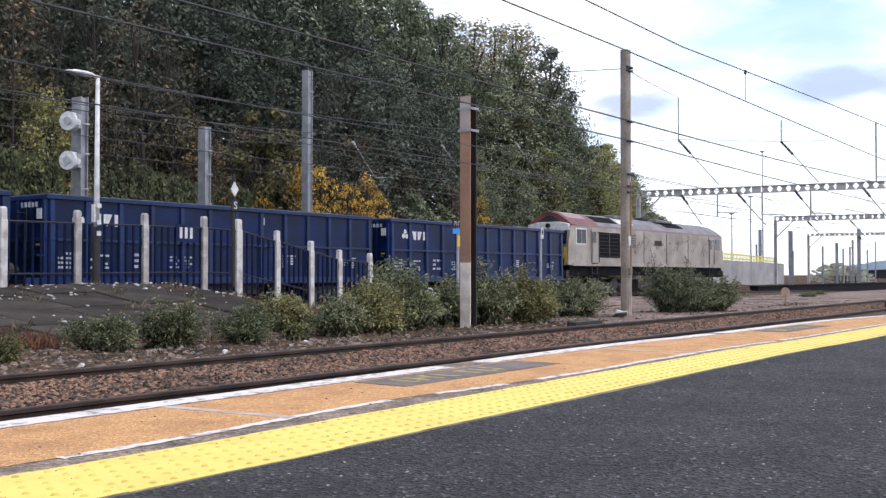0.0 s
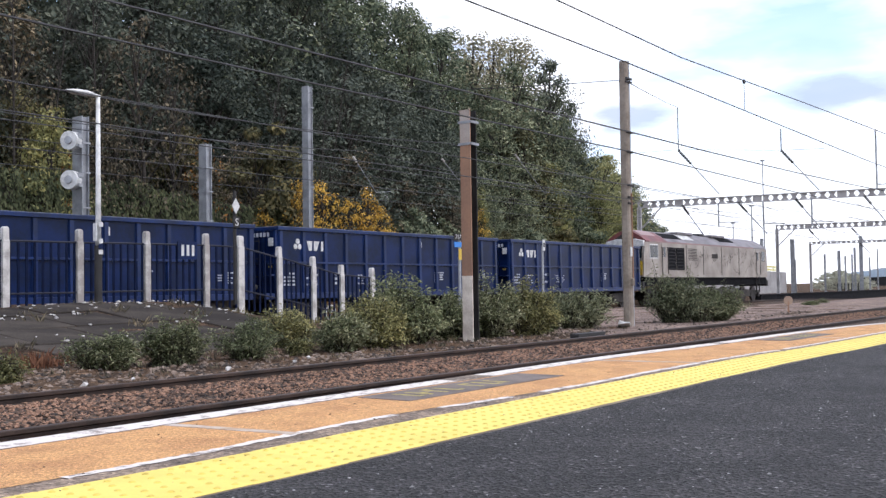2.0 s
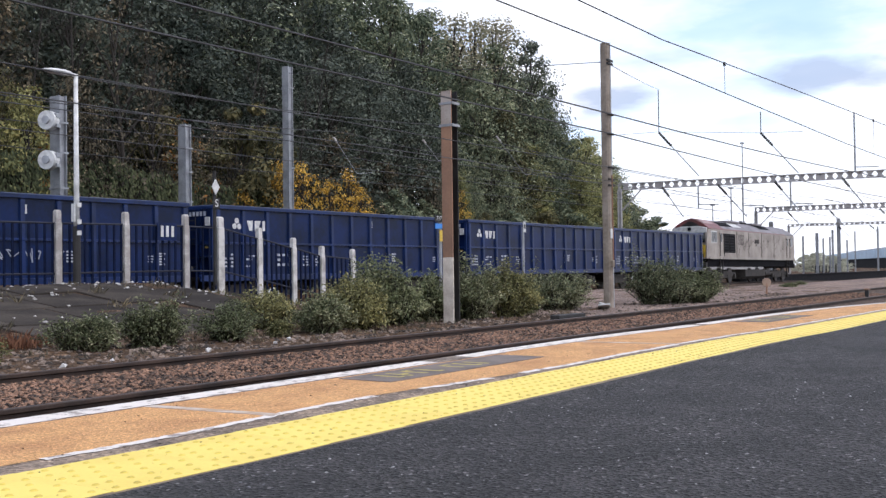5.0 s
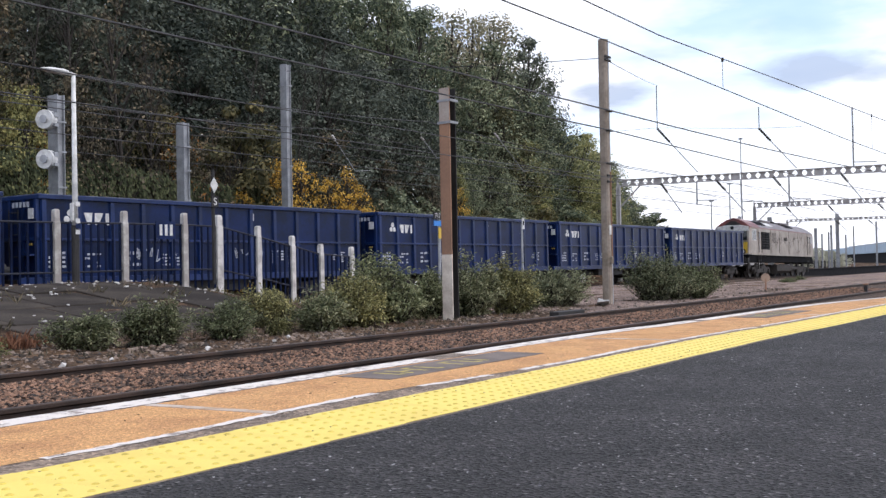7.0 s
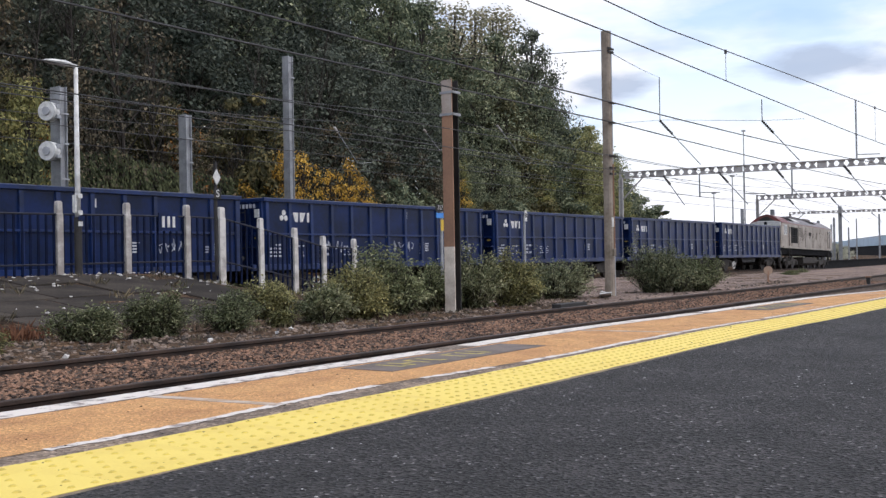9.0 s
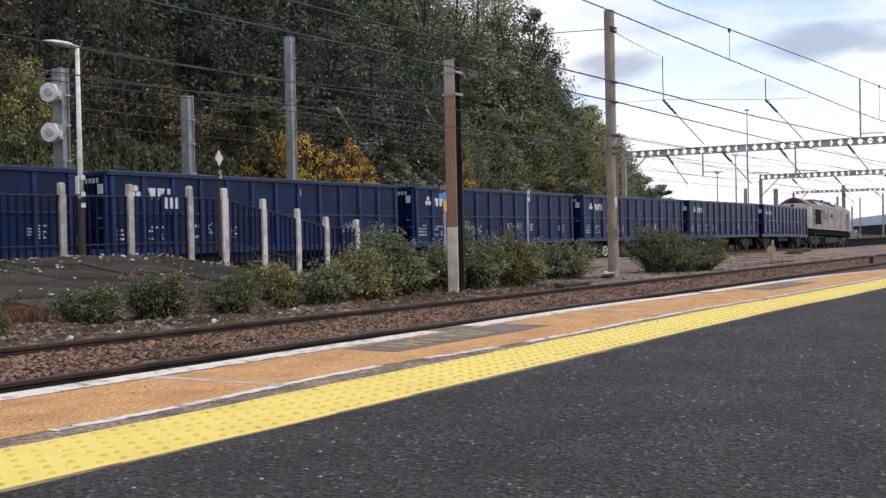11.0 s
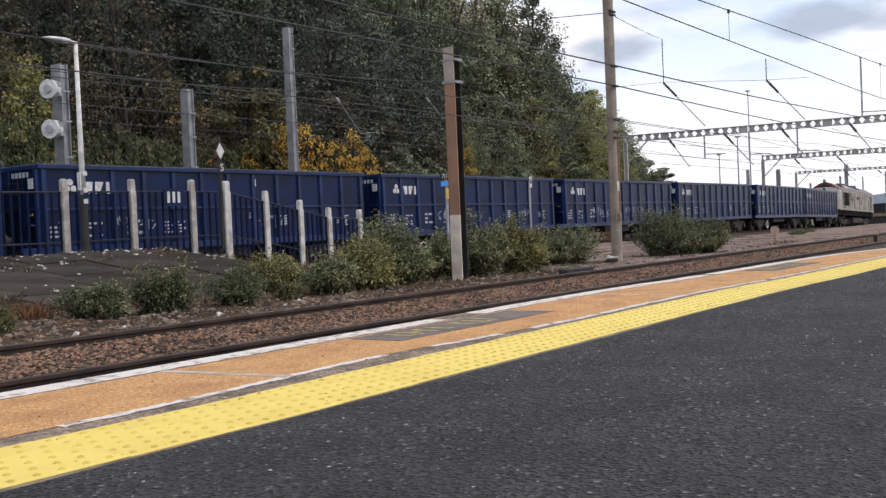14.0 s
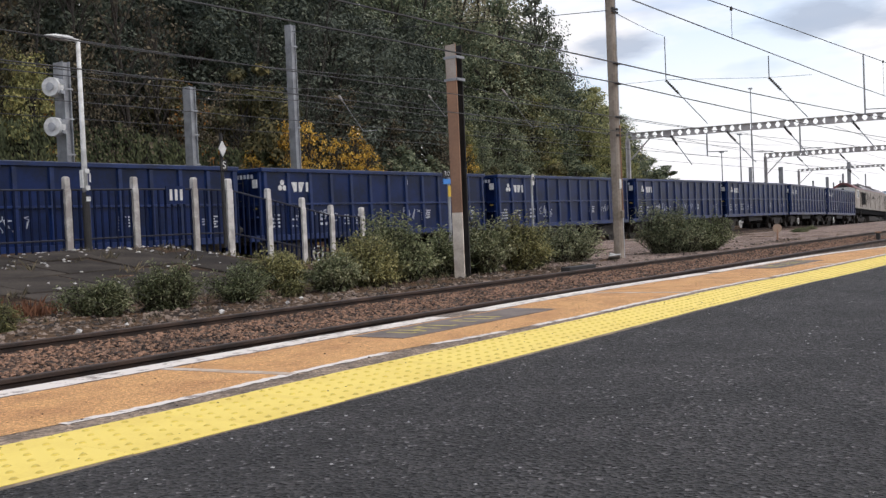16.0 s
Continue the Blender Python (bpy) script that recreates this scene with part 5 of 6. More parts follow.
for x, z0, dx, z1, r in ((31.01, 6.30, 1.42, 4.94, 0.016), (37.13, 6.78, 1.17, 5.96, 0.018), (43.40, 7.58, 2.80, 5.84, 0.018)):
    a = thing("cantilever_arm", "thin sloping overhead line arm with small insulator", "overhead line arm", group="overhead line arms")
    A, B = Vector((x, 27.0, z0)), Vector((x + dx, 27.0, z1))
    part("tube", Shape().rod(A.lerp(B, 0.12), B, r, n=6), M_GALV, a)
    part("insulator", Shape().rod(A, A.lerp(B, 0.14), 0.05, n=8), M_CONC, a, "pale insulator")
    part("steady_wire", Shape().rod(B, B + Vector((1.1, 0.1, 0.12)), 0.010, n=5), M_GALV, a)


# ---- vegetation ----
def leaf_cloud(s, centre, r, n, size, squash=0.75, long=1.6):
    """n small bent leaves round a centre, denser towards the shell."""
    for _ in range(n):
        d = Vector((random.gauss(0, 1), random.gauss(0, 1), random.gauss(0, 1))).normalized()
        k = r * (0.35 + 0.65 * random.random() ** 0.5)
        p = Vector(centre) + Vector((d.x * k, d.y * k, d.z * k * squash))
        nrm = (d + Vector((rnd(-0.7, 0.7), rnd(-0.7, 0.7), rnd(0.0, 1.5)))).normalized()
        u = nrm.orthogonal().normalized()
        u = Matrix.Rotation(rnd(0, 6.28), 3, nrm) @ u
        v = nrm.cross(u)
        a = size * rnd(0.6, 1.25)
        b = a / long
        k0 = len(s.v)
        s.v += [tuple(p - u * a), tuple(p - v * b + nrm * 0.1 * a), tuple(p + u * a), tuple(p + v * b + nrm * 0.1 * a)]
        s.f.append((k0, k0 + 1, k0 + 2, k0 + 3))


def tree_mesh(seed, h, spread, clumps, leaves, size, low=0.25, conic=0.0, lump=1.0, leafmat=None):
    """Trunk and crown of one tree of height h: limbs carry uneven clumps of leaves with gaps between."""
    random.seed(seed)
    t, c = Shape(), Shape()
    lean = Vector((rnd(-0.06, 0.06), rnd(-0.06, 0.06), 1))
    p0 = Vector((0, 0, -0.5))
    rings = []
    for k in range(6):
        q = k / 5
        p = lean * (h * 0.85 * q) + Vector((0.15 * math.sin(q * 5 + seed), 0.15 * math.cos(q * 4 + seed), 0))
        rings.append((p if k else p0, 0.018 * h * (1 - 0.85 * q)))
    for (a, r0), (b, r1) in zip(rings, rings[1:]):
        t.rod(a, b, r0, r1, 7)
    for i in range(clumps):
        q = low + (1 - low) * (i + rnd(0, 1)) / clumps
        prof = math.sin(math.pi * min(1.0, (q - low) / (1 - low) * 0.88 + 0.12)) ** 0.7
        prof = prof * (1 - conic) + conic * (1.05 - q)
        ang = i * 2.39996 + rnd(-0.5, 0.5)
        rr = spread * prof * rnd(0.35, 1.08)
        ctr = lean * (h * q) + Vector((rr * math.cos(ang), rr * math.sin(ang), rnd(-0.3, 0.3)))
        root = lean * (h * max(0.12, q - 0.16))
        t.rod(root, root.lerp(ctr, 0.92), 0.006 * h, 0.002 * h, 5)
        leaf_cloud(c, ctr, lump * h * rnd(0.06, 0.15) * (0.7 + 0.5 * prof), leaves, size, rnd(0.45, 0.75))
    return t.mesh("trunk", M_BARK), c.mesh("crown", leafmat)


def bare_mesh(seed, h):
    """A leafless sapling with thin pale twigs."""
    random.seed(seed)
    t = Shape()
    t.rod((0, 0, -0.5), (0.1, 0, h), 0.05, 0.012, 6)
    for i in range(26):
        q = rnd(0.25, 0.95)
        a = rnd(0, 6.28)
        L = h * 0.25 * (1.1 - q)
        b0 = Vector((0.1 * q, 0, h * q))
        b1 = b0 + Vector((L * math.cos(a), L * math.sin(a), L * 1.3))
        t.rod(b0, b1, 0.014, 0.005, 4)
        for _ in range(3):
            m = b0.lerp(b1, rnd(0.3, 0.9))
            t.rod(m, m + Vector((rnd(-0.4, 0.4), rnd(-0.4, 0.4), rnd(0.2, 0.6))), 0.006, 0.003, 3)
    return t.mesh("trunk", M_BARK)


KINDS = {}


def kind_of(key, label, mat_, variants):
    out = []
    for v in variants:
        me_t, me_c = tree_mesh(*v, leafmat=mat_)
        out.append((me_t, me_c, v[1]))
    KINDS[key] = (label, out)


#              seed  h  spread clumps leaves size low conic
kind_of("oak", "tall dark green broadleaf tree on the wooded slope", L_DARK, [(1, 12, 3.6, 46, 205, 0.118, 0.12), (2, 12, 3.2, 44, 205, 0.115, 0.10), (3, 12, 4.0, 50, 195, 0.118, 0.15)])
kind_of("deep", "green tree, leaf colour darkened for the shade deep in the wood", L_WOOD_SHADE, [(41, 12, 3.4, 42, 190, 0.125, 0.08), (42, 12, 3.8, 44, 190, 0.125, 0.08)])
kind_of("thin", "thin tan-leaved tree with bare twigs", L_BROWN, [(43, 10, 2.4, 30, 44, 0.105, 0.2, 0.0, 0.9), (44, 10, 2.1, 26, 44, 0.105, 0.25, 0.0, 0.9)])
kind_of("ash", "mid-green broadleaf tree with airy crown on the slope", L_MID, [(4, 12, 3.0, 40, 195, 0.113, 0.15), (5, 12, 3.4, 40, 190, 0.113, 0.2)])
kind_of("olive", "olive-green tree turning yellow in autumn", L_OLIVE, [(6, 10, 2.8, 50, 140, 0.115, 0.12), (7, 10, 3.1, 48, 140, 0.115, 0.08)])
kind_of("brown", "olive-brown tree with thinning autumn leaves", L_BROWN, [(17, 10, 2.8, 44, 120, 0.105, 0.10), (18, 10, 2.4, 40, 110, 0.105, 0.10)])
kind_of("sunlit", "yellow-green tree with sunlight put into its leaf colour", L_SUNLIT, [(19, 10, 2.8, 50, 150, 0.115, 0.08), (20, 10, 3.1, 48, 150, 0.115, 0.08)])
kind_of("glade", "yellow-green tree at the wood's edge, colour lightened for sun and haze", L_GLADE, [(27, 10, 2.8, 50, 140, 0.11, 0.08), (28, 10, 3.0, 46, 140, 0.11, 0.08)])
kind_of("far", "hazy pale green tree beyond the tracks", L_FAR, [(23, 5, 2.6, 44, 130, 0.11, 0.02)])
kind_of("birch", "pale thinning birch tree with yellowing leaves", L_PALE, [(8, 13, 2.2, 34, 70, 0.12, 0.35), (9, 13, 2.0, 30, 75, 0.12, 0.3)])
kind_of("rust", "rust-brown autumn shrub on the slope", L_RUST, [(10, 5, 1.7, 34, 34, 0.075, 0.1)])
kind_of("yellow", "bright yellow autumn maple shrub behind the train", L_YELLOW, [(12, 5, 1.7, 70, 24, 0.068, 0.08, 0.0, 0.75), (13, 5, 1.5, 64, 24, 0.068, 0.12, 0.0, 0.75)])
kind_of("scrub", "dark green scrub shrub at the slope's foot", L_MID, [(14, 5, 2.2, 36, 160, 0.10, 0.02), (15, 5, 1.9, 32, 160, 0.10, 0.02)])
kind_of("brush", "olive scrub with arching twigs at the slope's foot", L_OLIVE, [(16, 5, 2.0, 30, 140, 0.095, 0.02)])


def plant(key, x, y, top, stretch=1.0, z0=None):
    label, variants = KINDS[key]
    me_t, me_c, h = variants[random.randrange(len(variants))]
    z = (ground_z(x, y) if z0 is None else z0) - 0.1
    k = max(0.25, (top - z) / (h * 1.07))
    name = "shrub" if h < 6 else "tree"
    ob = thing(name, label, name, group="trees of the wood" if name == "tree" else "shrubs of the slope")
    for nm, me in (("trunk", me_t), ("crown", me_c)):
        o = new(nm, me)
        o.parent = ob
    ob.matrix_basis = Matrix.LocRotScale((x, y, z), Euler((0, 0, rnd(0, 6.28))), (k * stretch, k * stretch, k))
    return ob


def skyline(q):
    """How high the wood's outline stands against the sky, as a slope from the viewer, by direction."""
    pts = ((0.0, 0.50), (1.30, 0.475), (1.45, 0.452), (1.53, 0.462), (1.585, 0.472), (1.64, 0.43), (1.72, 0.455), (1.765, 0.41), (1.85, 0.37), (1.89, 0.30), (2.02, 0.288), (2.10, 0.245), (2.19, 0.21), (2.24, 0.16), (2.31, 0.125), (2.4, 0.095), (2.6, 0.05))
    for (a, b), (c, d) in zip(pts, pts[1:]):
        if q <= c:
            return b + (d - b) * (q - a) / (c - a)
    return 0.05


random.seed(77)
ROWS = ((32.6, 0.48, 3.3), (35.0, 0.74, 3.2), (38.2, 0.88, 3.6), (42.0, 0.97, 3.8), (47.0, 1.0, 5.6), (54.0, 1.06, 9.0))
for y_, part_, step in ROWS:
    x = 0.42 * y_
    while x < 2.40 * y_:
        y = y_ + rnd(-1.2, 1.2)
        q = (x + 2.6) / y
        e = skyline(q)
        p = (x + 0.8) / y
        # leaf colours paint the light: sunlit kinds to the right, shaded ones inside
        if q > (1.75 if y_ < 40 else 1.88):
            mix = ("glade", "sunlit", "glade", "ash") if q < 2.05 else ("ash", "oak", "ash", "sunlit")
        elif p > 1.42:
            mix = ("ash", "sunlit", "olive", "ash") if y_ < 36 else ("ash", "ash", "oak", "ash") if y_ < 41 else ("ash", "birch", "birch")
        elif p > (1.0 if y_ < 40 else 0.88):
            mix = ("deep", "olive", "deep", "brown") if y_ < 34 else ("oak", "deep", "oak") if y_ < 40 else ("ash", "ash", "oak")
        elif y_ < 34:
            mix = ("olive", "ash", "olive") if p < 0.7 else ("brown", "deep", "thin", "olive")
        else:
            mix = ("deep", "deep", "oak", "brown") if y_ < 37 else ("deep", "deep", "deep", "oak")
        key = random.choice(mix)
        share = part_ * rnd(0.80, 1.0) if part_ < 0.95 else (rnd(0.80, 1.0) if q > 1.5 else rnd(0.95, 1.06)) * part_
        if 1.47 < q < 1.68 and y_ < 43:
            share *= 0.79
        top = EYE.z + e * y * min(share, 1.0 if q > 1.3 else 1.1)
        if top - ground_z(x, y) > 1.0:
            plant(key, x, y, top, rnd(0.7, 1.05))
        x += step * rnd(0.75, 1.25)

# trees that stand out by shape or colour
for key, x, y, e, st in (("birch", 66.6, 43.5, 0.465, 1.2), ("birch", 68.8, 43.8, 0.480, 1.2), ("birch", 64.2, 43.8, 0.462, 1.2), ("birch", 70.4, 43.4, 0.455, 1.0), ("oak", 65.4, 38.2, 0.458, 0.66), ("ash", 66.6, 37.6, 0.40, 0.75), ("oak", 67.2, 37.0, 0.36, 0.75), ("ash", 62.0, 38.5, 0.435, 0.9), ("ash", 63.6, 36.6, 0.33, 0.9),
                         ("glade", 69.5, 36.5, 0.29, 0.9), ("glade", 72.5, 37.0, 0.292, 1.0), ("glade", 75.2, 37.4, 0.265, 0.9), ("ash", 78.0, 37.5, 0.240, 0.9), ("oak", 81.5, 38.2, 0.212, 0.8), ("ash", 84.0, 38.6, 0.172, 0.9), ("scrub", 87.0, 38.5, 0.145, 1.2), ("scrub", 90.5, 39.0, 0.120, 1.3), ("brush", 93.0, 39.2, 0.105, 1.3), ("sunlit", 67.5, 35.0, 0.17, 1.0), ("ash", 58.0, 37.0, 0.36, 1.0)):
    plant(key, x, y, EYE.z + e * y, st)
for x, top, st in ((29.6, 4.0, 0.8), (31.4, 5.0, 0.7), (32.3, 5.6, 0.8), (33.3, 5.5, 0.7), (35.6, 5.0, 0.7), (36.4, 5.4, 0.7), (37.2, 4.6, 0.7)):
    plant("yellow", x, 31.0 + rnd(-0.3, 0.3), top + 0.45, st)
for x, y, top, st, key in ((46.5, 31.2, 6.6, 0.5, "sunlit"), (46.2, 31.0, 5.4, 0.5, "yellow"), (46.8, 31.4, 4.6, 0.8, "olive"), (49.0, 31.5, 4.3, 1.0, "olive"), (27.3, 31.8, 7.2, 0.6, "rust"), (20.6, 31.6, 7.6, 0.7, "sunlit"), (20.9, 31.4, 5.8, 0.5, "rust"),
                           (30.0, 31.6, 7.8, 0.8, "brush"), (31.5, 31.8, 8.2, 0.8, "brush"), (40.5, 31.4, 5.2, 1.0, "scrub"), (43.0, 31.4, 4.8, 1.0, "scrub"), (52.0, 31.5, 4.6, 1.2, "scrub"), (56.0, 31.7, 5.0, 1.2, "brush"), (60.0, 32, 5.0, 1.2, "scrub")):
    plant(key, x, y, top, st, z0=0.4)
sap = [bare_mesh(31, 9.0), bare_mesh(32, 8.0)]
for x, y, top, st, key in ((22.5, 31.7, 8.6, 0.7, "brown"), (24.6, 31.9, 12.2, 0.75, "thin"), (26.2, 32.1, 10.8, 0.7, "thin"), (28.9, 31.7, 7.4, 0.9, "thin"), (27.6, 31.6, 6.4, 0.9, "brown"), (44.3, 31.6, 6.0, 0.8, "brown")):
    plant(key, x, y, top, st, z0=0.6)
for i, (x, y, z) in enumerate(((17.5, 33.0, 3.0), (19.4, 32.2, 4.6), (22.8, 32.4, 4.2), (30.4, 32.2, 2.6), (21.3, 33.5, 3.4), (34.5, 32.6, 2.0), (36.0, 33.5, 3.0), (27.0, 34, 3.4))):
    ob = tagged(new("sapling", sap[i % 2]), "thin leafless sapling with pale twigs", "sapling", "bare saplings")
    ob.matrix_basis = pose(x, y, z, rnd(-8, 8), rnd(-14, 14), rnd(0, 360))

# ivy hanging over the retaining wall
wall = solid("wall_north", Shape().box(2.0, 31.0, 31.2, 31.5, -0.3, 4.5), M_SLAB, "low retaining wall overgrown with ivy", kind="structure")
random.seed(51)
iv = Shape()
for _ in range(26000):
    x = rnd(10, 31.5)
    top = 5.1 - 0.10 * max(0, x - 22) + 0.35 * noise.noise(Vector((x * 0.7, 0, 0)))
    z = top - (top - 1.8) * random.random() ** 0.8
    bulge = 0.28 * noise.noise(Vector((x * 1.3, z * 0.5, 4))) + 0.25 * noise.noise(Vector((x * 3.5, z * 0.7, 9)))
    p = Vector((x, 31.0 - bulge * 0.8 + rnd(-0.12, 0.12), z))
    d = Vector((rnd(-0.4, 0.4), -0.3, -1)).normalized()
    sd = Vector((1, rnd(-0.6, 0.6), 0.2)).normalized()
    a, b = rnd(0.05, 0.12), rnd(0.025, 0.045)
    k0 = len(iv.v)
    iv.v += [tuple(p - d * a), tuple(p + sd * b), tuple(p + d * a), tuple(p - sd * b)]
    iv.f.append((k0, k0 + 1, k0 + 2, k0 + 3))
solid("ivy_curtain", iv, L_IVY, "thick curtain of green ivy hanging over the wall", "ivy", kind="stuff")


# trackside bushes: arching stems with narrow leaves
def bush_mesh(seed, r, h, stems, leaves, leaf):
    random.seed(seed)
    t, c = Shape(), Shape()
    lumps = [(rnd(-0.55, 0.55) * r, rnd(-0.55, 0.55) * r, rnd(0.55, 1.0)) for _ in range(6)]
    lumps[0] = (0, 0, 1.0)
    for i in range(stems):
        lx, ly, lh = random.choice(lumps)
        a = rnd(0, 6.28)
        reach = r * 0.62 * random.random() ** 0.6
        top = h * lh * math.sqrt(max(0.08, 1 - (reach / (r * 0.7)) ** 2)) * rnd(0.55, 1.1)
        if random.random() < 0.06:
            top *= 1.25
        b0 = Vector((0.75 * lx, 0.75 * ly, -0.05))
        b1 = Vector((lx + 0.6 * reach * math.cos(a), ly + 0.6 * reach * math.sin(a), top * 0.75))
        b2 = Vector((lx + reach * math.cos(a), ly + reach * math.sin(a), top)) + Vector((rnd(-0.12, 0.12), rnd(-0.12, 0.12), rnd(-0.1, 0.06)))
        t.rod(b0, b1, 0.010, 0.006, 4)
        t.rod(b1, b2, 0.006, 0.003, 4)
        for j in range(leaves):
            q = rnd(0.06, 1.0)
            p = b0.lerp(b1, q * 2) if q < 0.5 else b1.lerp(b2, q * 2 - 1)
            d = Vector((rnd(-1, 1), rnd(-1, 1), rnd(-0.3, 0.8))).normalized()
            p = p + d * rnd(0.0, 0.08)
            sd = d.cross(Vector((rnd(-0.4, 0.4), rnd(-0.4, 0.4), 1))).normalized()
            L, w = leaf * rnd(0.6, 1.4), leaf * rnd(0.13, 0.22)
            k0 = len(c.v)
            tip = p + d * L + Vector((0, 0, -0.3 * L))
            m = p + d * L * 0.5
            c.v += [tuple(p), tuple(m + sd * w), tuple(tip), tuple(m - sd * w)]
            c.f.append((k0, k0 + 1, k0 + 2, k0 + 3))
    return t.mesh("branchwork", M_BARK), c


# seed, x, y, half-width, height, stems, leaf, surface, label
BUSHES = [(1, 6.55, 11.2, 0.26, 0.34, 60, 0.060, "yellow", "small yellow-green weed bush in trackside rubble"),
          (2, 8.55, 11.85, 0.44, 0.52, 150, 0.066, "grey", "low spreading grey-green weed bush at the bank's foot"),
          (3, 9.58, 11.65, 0.46, 0.72, 160, 0.066, "grey", "dense grey-green weed bush at the bank's foot"),
          (4, 10.85, 11.60, 0.60, 0.62, 150, 0.066, "grey", "low spreading grey-green weed bush at the bank's foot"),
          (16, 11.95, 11.65, 0.20, 0.24, 40, 0.060, "yellow", "small pale weed tuft at the bank's foot"),
          (5, 13.3, 13.2, 0.58, 0.75, 130, 0.080, "yellow", "yellow-green buddleia bush at the bank's end"),
          (6, 12.75, 11.50, 0.50, 0.66, 150, 0.084, "grey", "low green buddleia bush beside the line"),
          (17, 13.65, 11.60, 0.58, 0.94, 190, 0.088, "yellow", "yellowing buddleia bush beside the line"),
          (7, 15.05, 11.85, 0.80, 1.36, 330, 0.092, "green", "tall buddleia bush with arching stems beside the brown mast"),
          (14, 14.45, 11.95, 0.50, 1.00, 140, 0.090, "grey", "grey-green buddleia bush beside the line"),
          (13, 16.75, 12.10, 0.52, 0.98, 150, 0.090, "green", "green buddleia bush behind the brown mast"),
          (8, 17.75, 11.85, 0.62, 1.34, 220, 0.092, "grey", "buddleia bush with pale arching stems"),
          (9, 18.75, 11.60, 0.58, 1.22, 190, 0.092, "yellow", "buddleia bush with yellowing leaves"),
          (15, 19.75, 11.75, 0.48, 0.80, 120, 0.090, "green", "low buddleia bush beside the line"),
          (10, 21.70, 12.10, 0.78, 1.00, 240, 0.090, "dark", "dark green buddleia bush near the tall mast"),
          (11, 26.1, 10.95, 0.80, 1.36, 250, 0.088, "dark", "dense grey-green bush by the rail"),
          (12, 27.4, 10.85, 0.80, 1.05, 230, 0.088, "grey", "dense grey-green bush by the rail")]
SURFACE = {"yellow": L_BUSH2, "grey": L_GREY, "green": L_BUSH, "dark": L_SHADE}
for seed, x, y, r, h, st, leaf, key, lab in BUSHES:
    ob = thing("bush", lab, "bush", pose(x, y, ground_z(x, y)), group="trackside bushes")
    me_t, c = bush_mesh(seed, r * 1.22, h, int(st * 1.15), 42, leaf)
    o = new("branchwork", me_t)
    o.parent = ob
    part("foliage", c, SURFACE[key], ob)

for seed, x, y, r, h in ((51, 57.0, 16.5, 0.40, 0.22), (52, 62.0, 18.2, 0.40, 0.2), (53, 52.0, 15.2, 0.28, 0.16), (54, 68.0, 18.9, 0.5, 0.25)):
    ob = thing("bush", "low pale weed tuft on the stone spread", "bush", pose(x, y, ground_z(x, y)), group="weed tufts")
    me_t, c = bush_mesh(seed, r, h, 60, 30, 0.09)
    o = new("branchwork", me_t)
    o.parent = ob
    part("foliage", c, L_GREY, ob)

# thin weeds along the bank and rubble
random.seed(61)
wd = Shape()
for _ in range(300):
    x = rnd(6, 22)
    y = rnd(10.2, 13.6) if random.random() < 0.6 else rnd(17.5, 19.4)
    if x > 18 and y > 14:
        y = rnd(13, 19)
    z = ground_z(x, y) + 0.02
    for _ in range(random.randint(4, 12)):
        d = Vector((rnd(-0.6, 0.6), rnd(-0.6, 0.6), 1)).normalized()
        L = rnd(0.03, 0.12)
        b = Vector((x + rnd(-0.08, 0.08), y + rnd(-0.08, 0.08), z))
        sd = Vector((rnd(-1, 1), rnd(-1, 1), 0)).normalized() * rnd(0.005, 0.014)
        k0 = len(wd.v)
        wd.v += [tuple(b - sd), tuple(b + sd), tuple(b + d * L)]
        wd.f.append((k0, k0 + 1, k0 + 2))
rw = Shape()
for _ in range(300):
    x, y = random.gauss(8.15, 0.22), random.gauss(13.0, 0.25)
    b = Vector((x, y, ground_z(x, y)))
    d = Vector((rnd(-0.7, 0.7), rnd(-0.7, 0.7), 1)).normalized() * rnd(0.07, 0.30)
    sd = Vector((rnd(-1, 1), rnd(-1, 1), 0)).normalized() * rnd(0.008, 0.02)
    k0 = len(rw.v)
    rw.v += [tuple(b), tuple(b + d * 0.5 + sd), tuple(b + d), tuple(b + d * 0.5 - sd)]
    rw.f.append((k0, k0 + 1, k0 + 2, k0 + 3))
for bx_, by_, n in ((8.9, 14.6, 26), (9.6, 16.9, 22), (10.8, 17.2, 18), (12.2, 16.0, 30), (12.9, 17.6, 30), (14.2, 16.8, 36), (14.9, 18.2, 30)):
    for _ in range(n):
        x, y = random.gauss(bx_, 0.10), random.gauss(by_, 0.10)
        b = Vector((x, y, ground_z(x, y) + 0.03))
        d = Vector((rnd(-0.9, 0.9), rnd(-0.9, 0.9), 0.8)).normalized() * rnd(0.08, 0.28)
        sd = Vector((rnd(-1, 1), rnd(-1, 1), 0)).normalized() * rnd(0.008, 0.022)
        k0 = len(wd.v)
        wd.v += [tuple(b), tuple(b + d * 0.5 + sd), tuple(b + d), tuple(b + d * 0.5 - sd)]
        wd.f.append((k0, k0 + 1, k0 + 2, k0 + 3))
solid("dock_weeds", rw, L_DOCK, "rust-red dying weeds at the bank's foot", "weeds", kind="stuff")
gw = Shape()
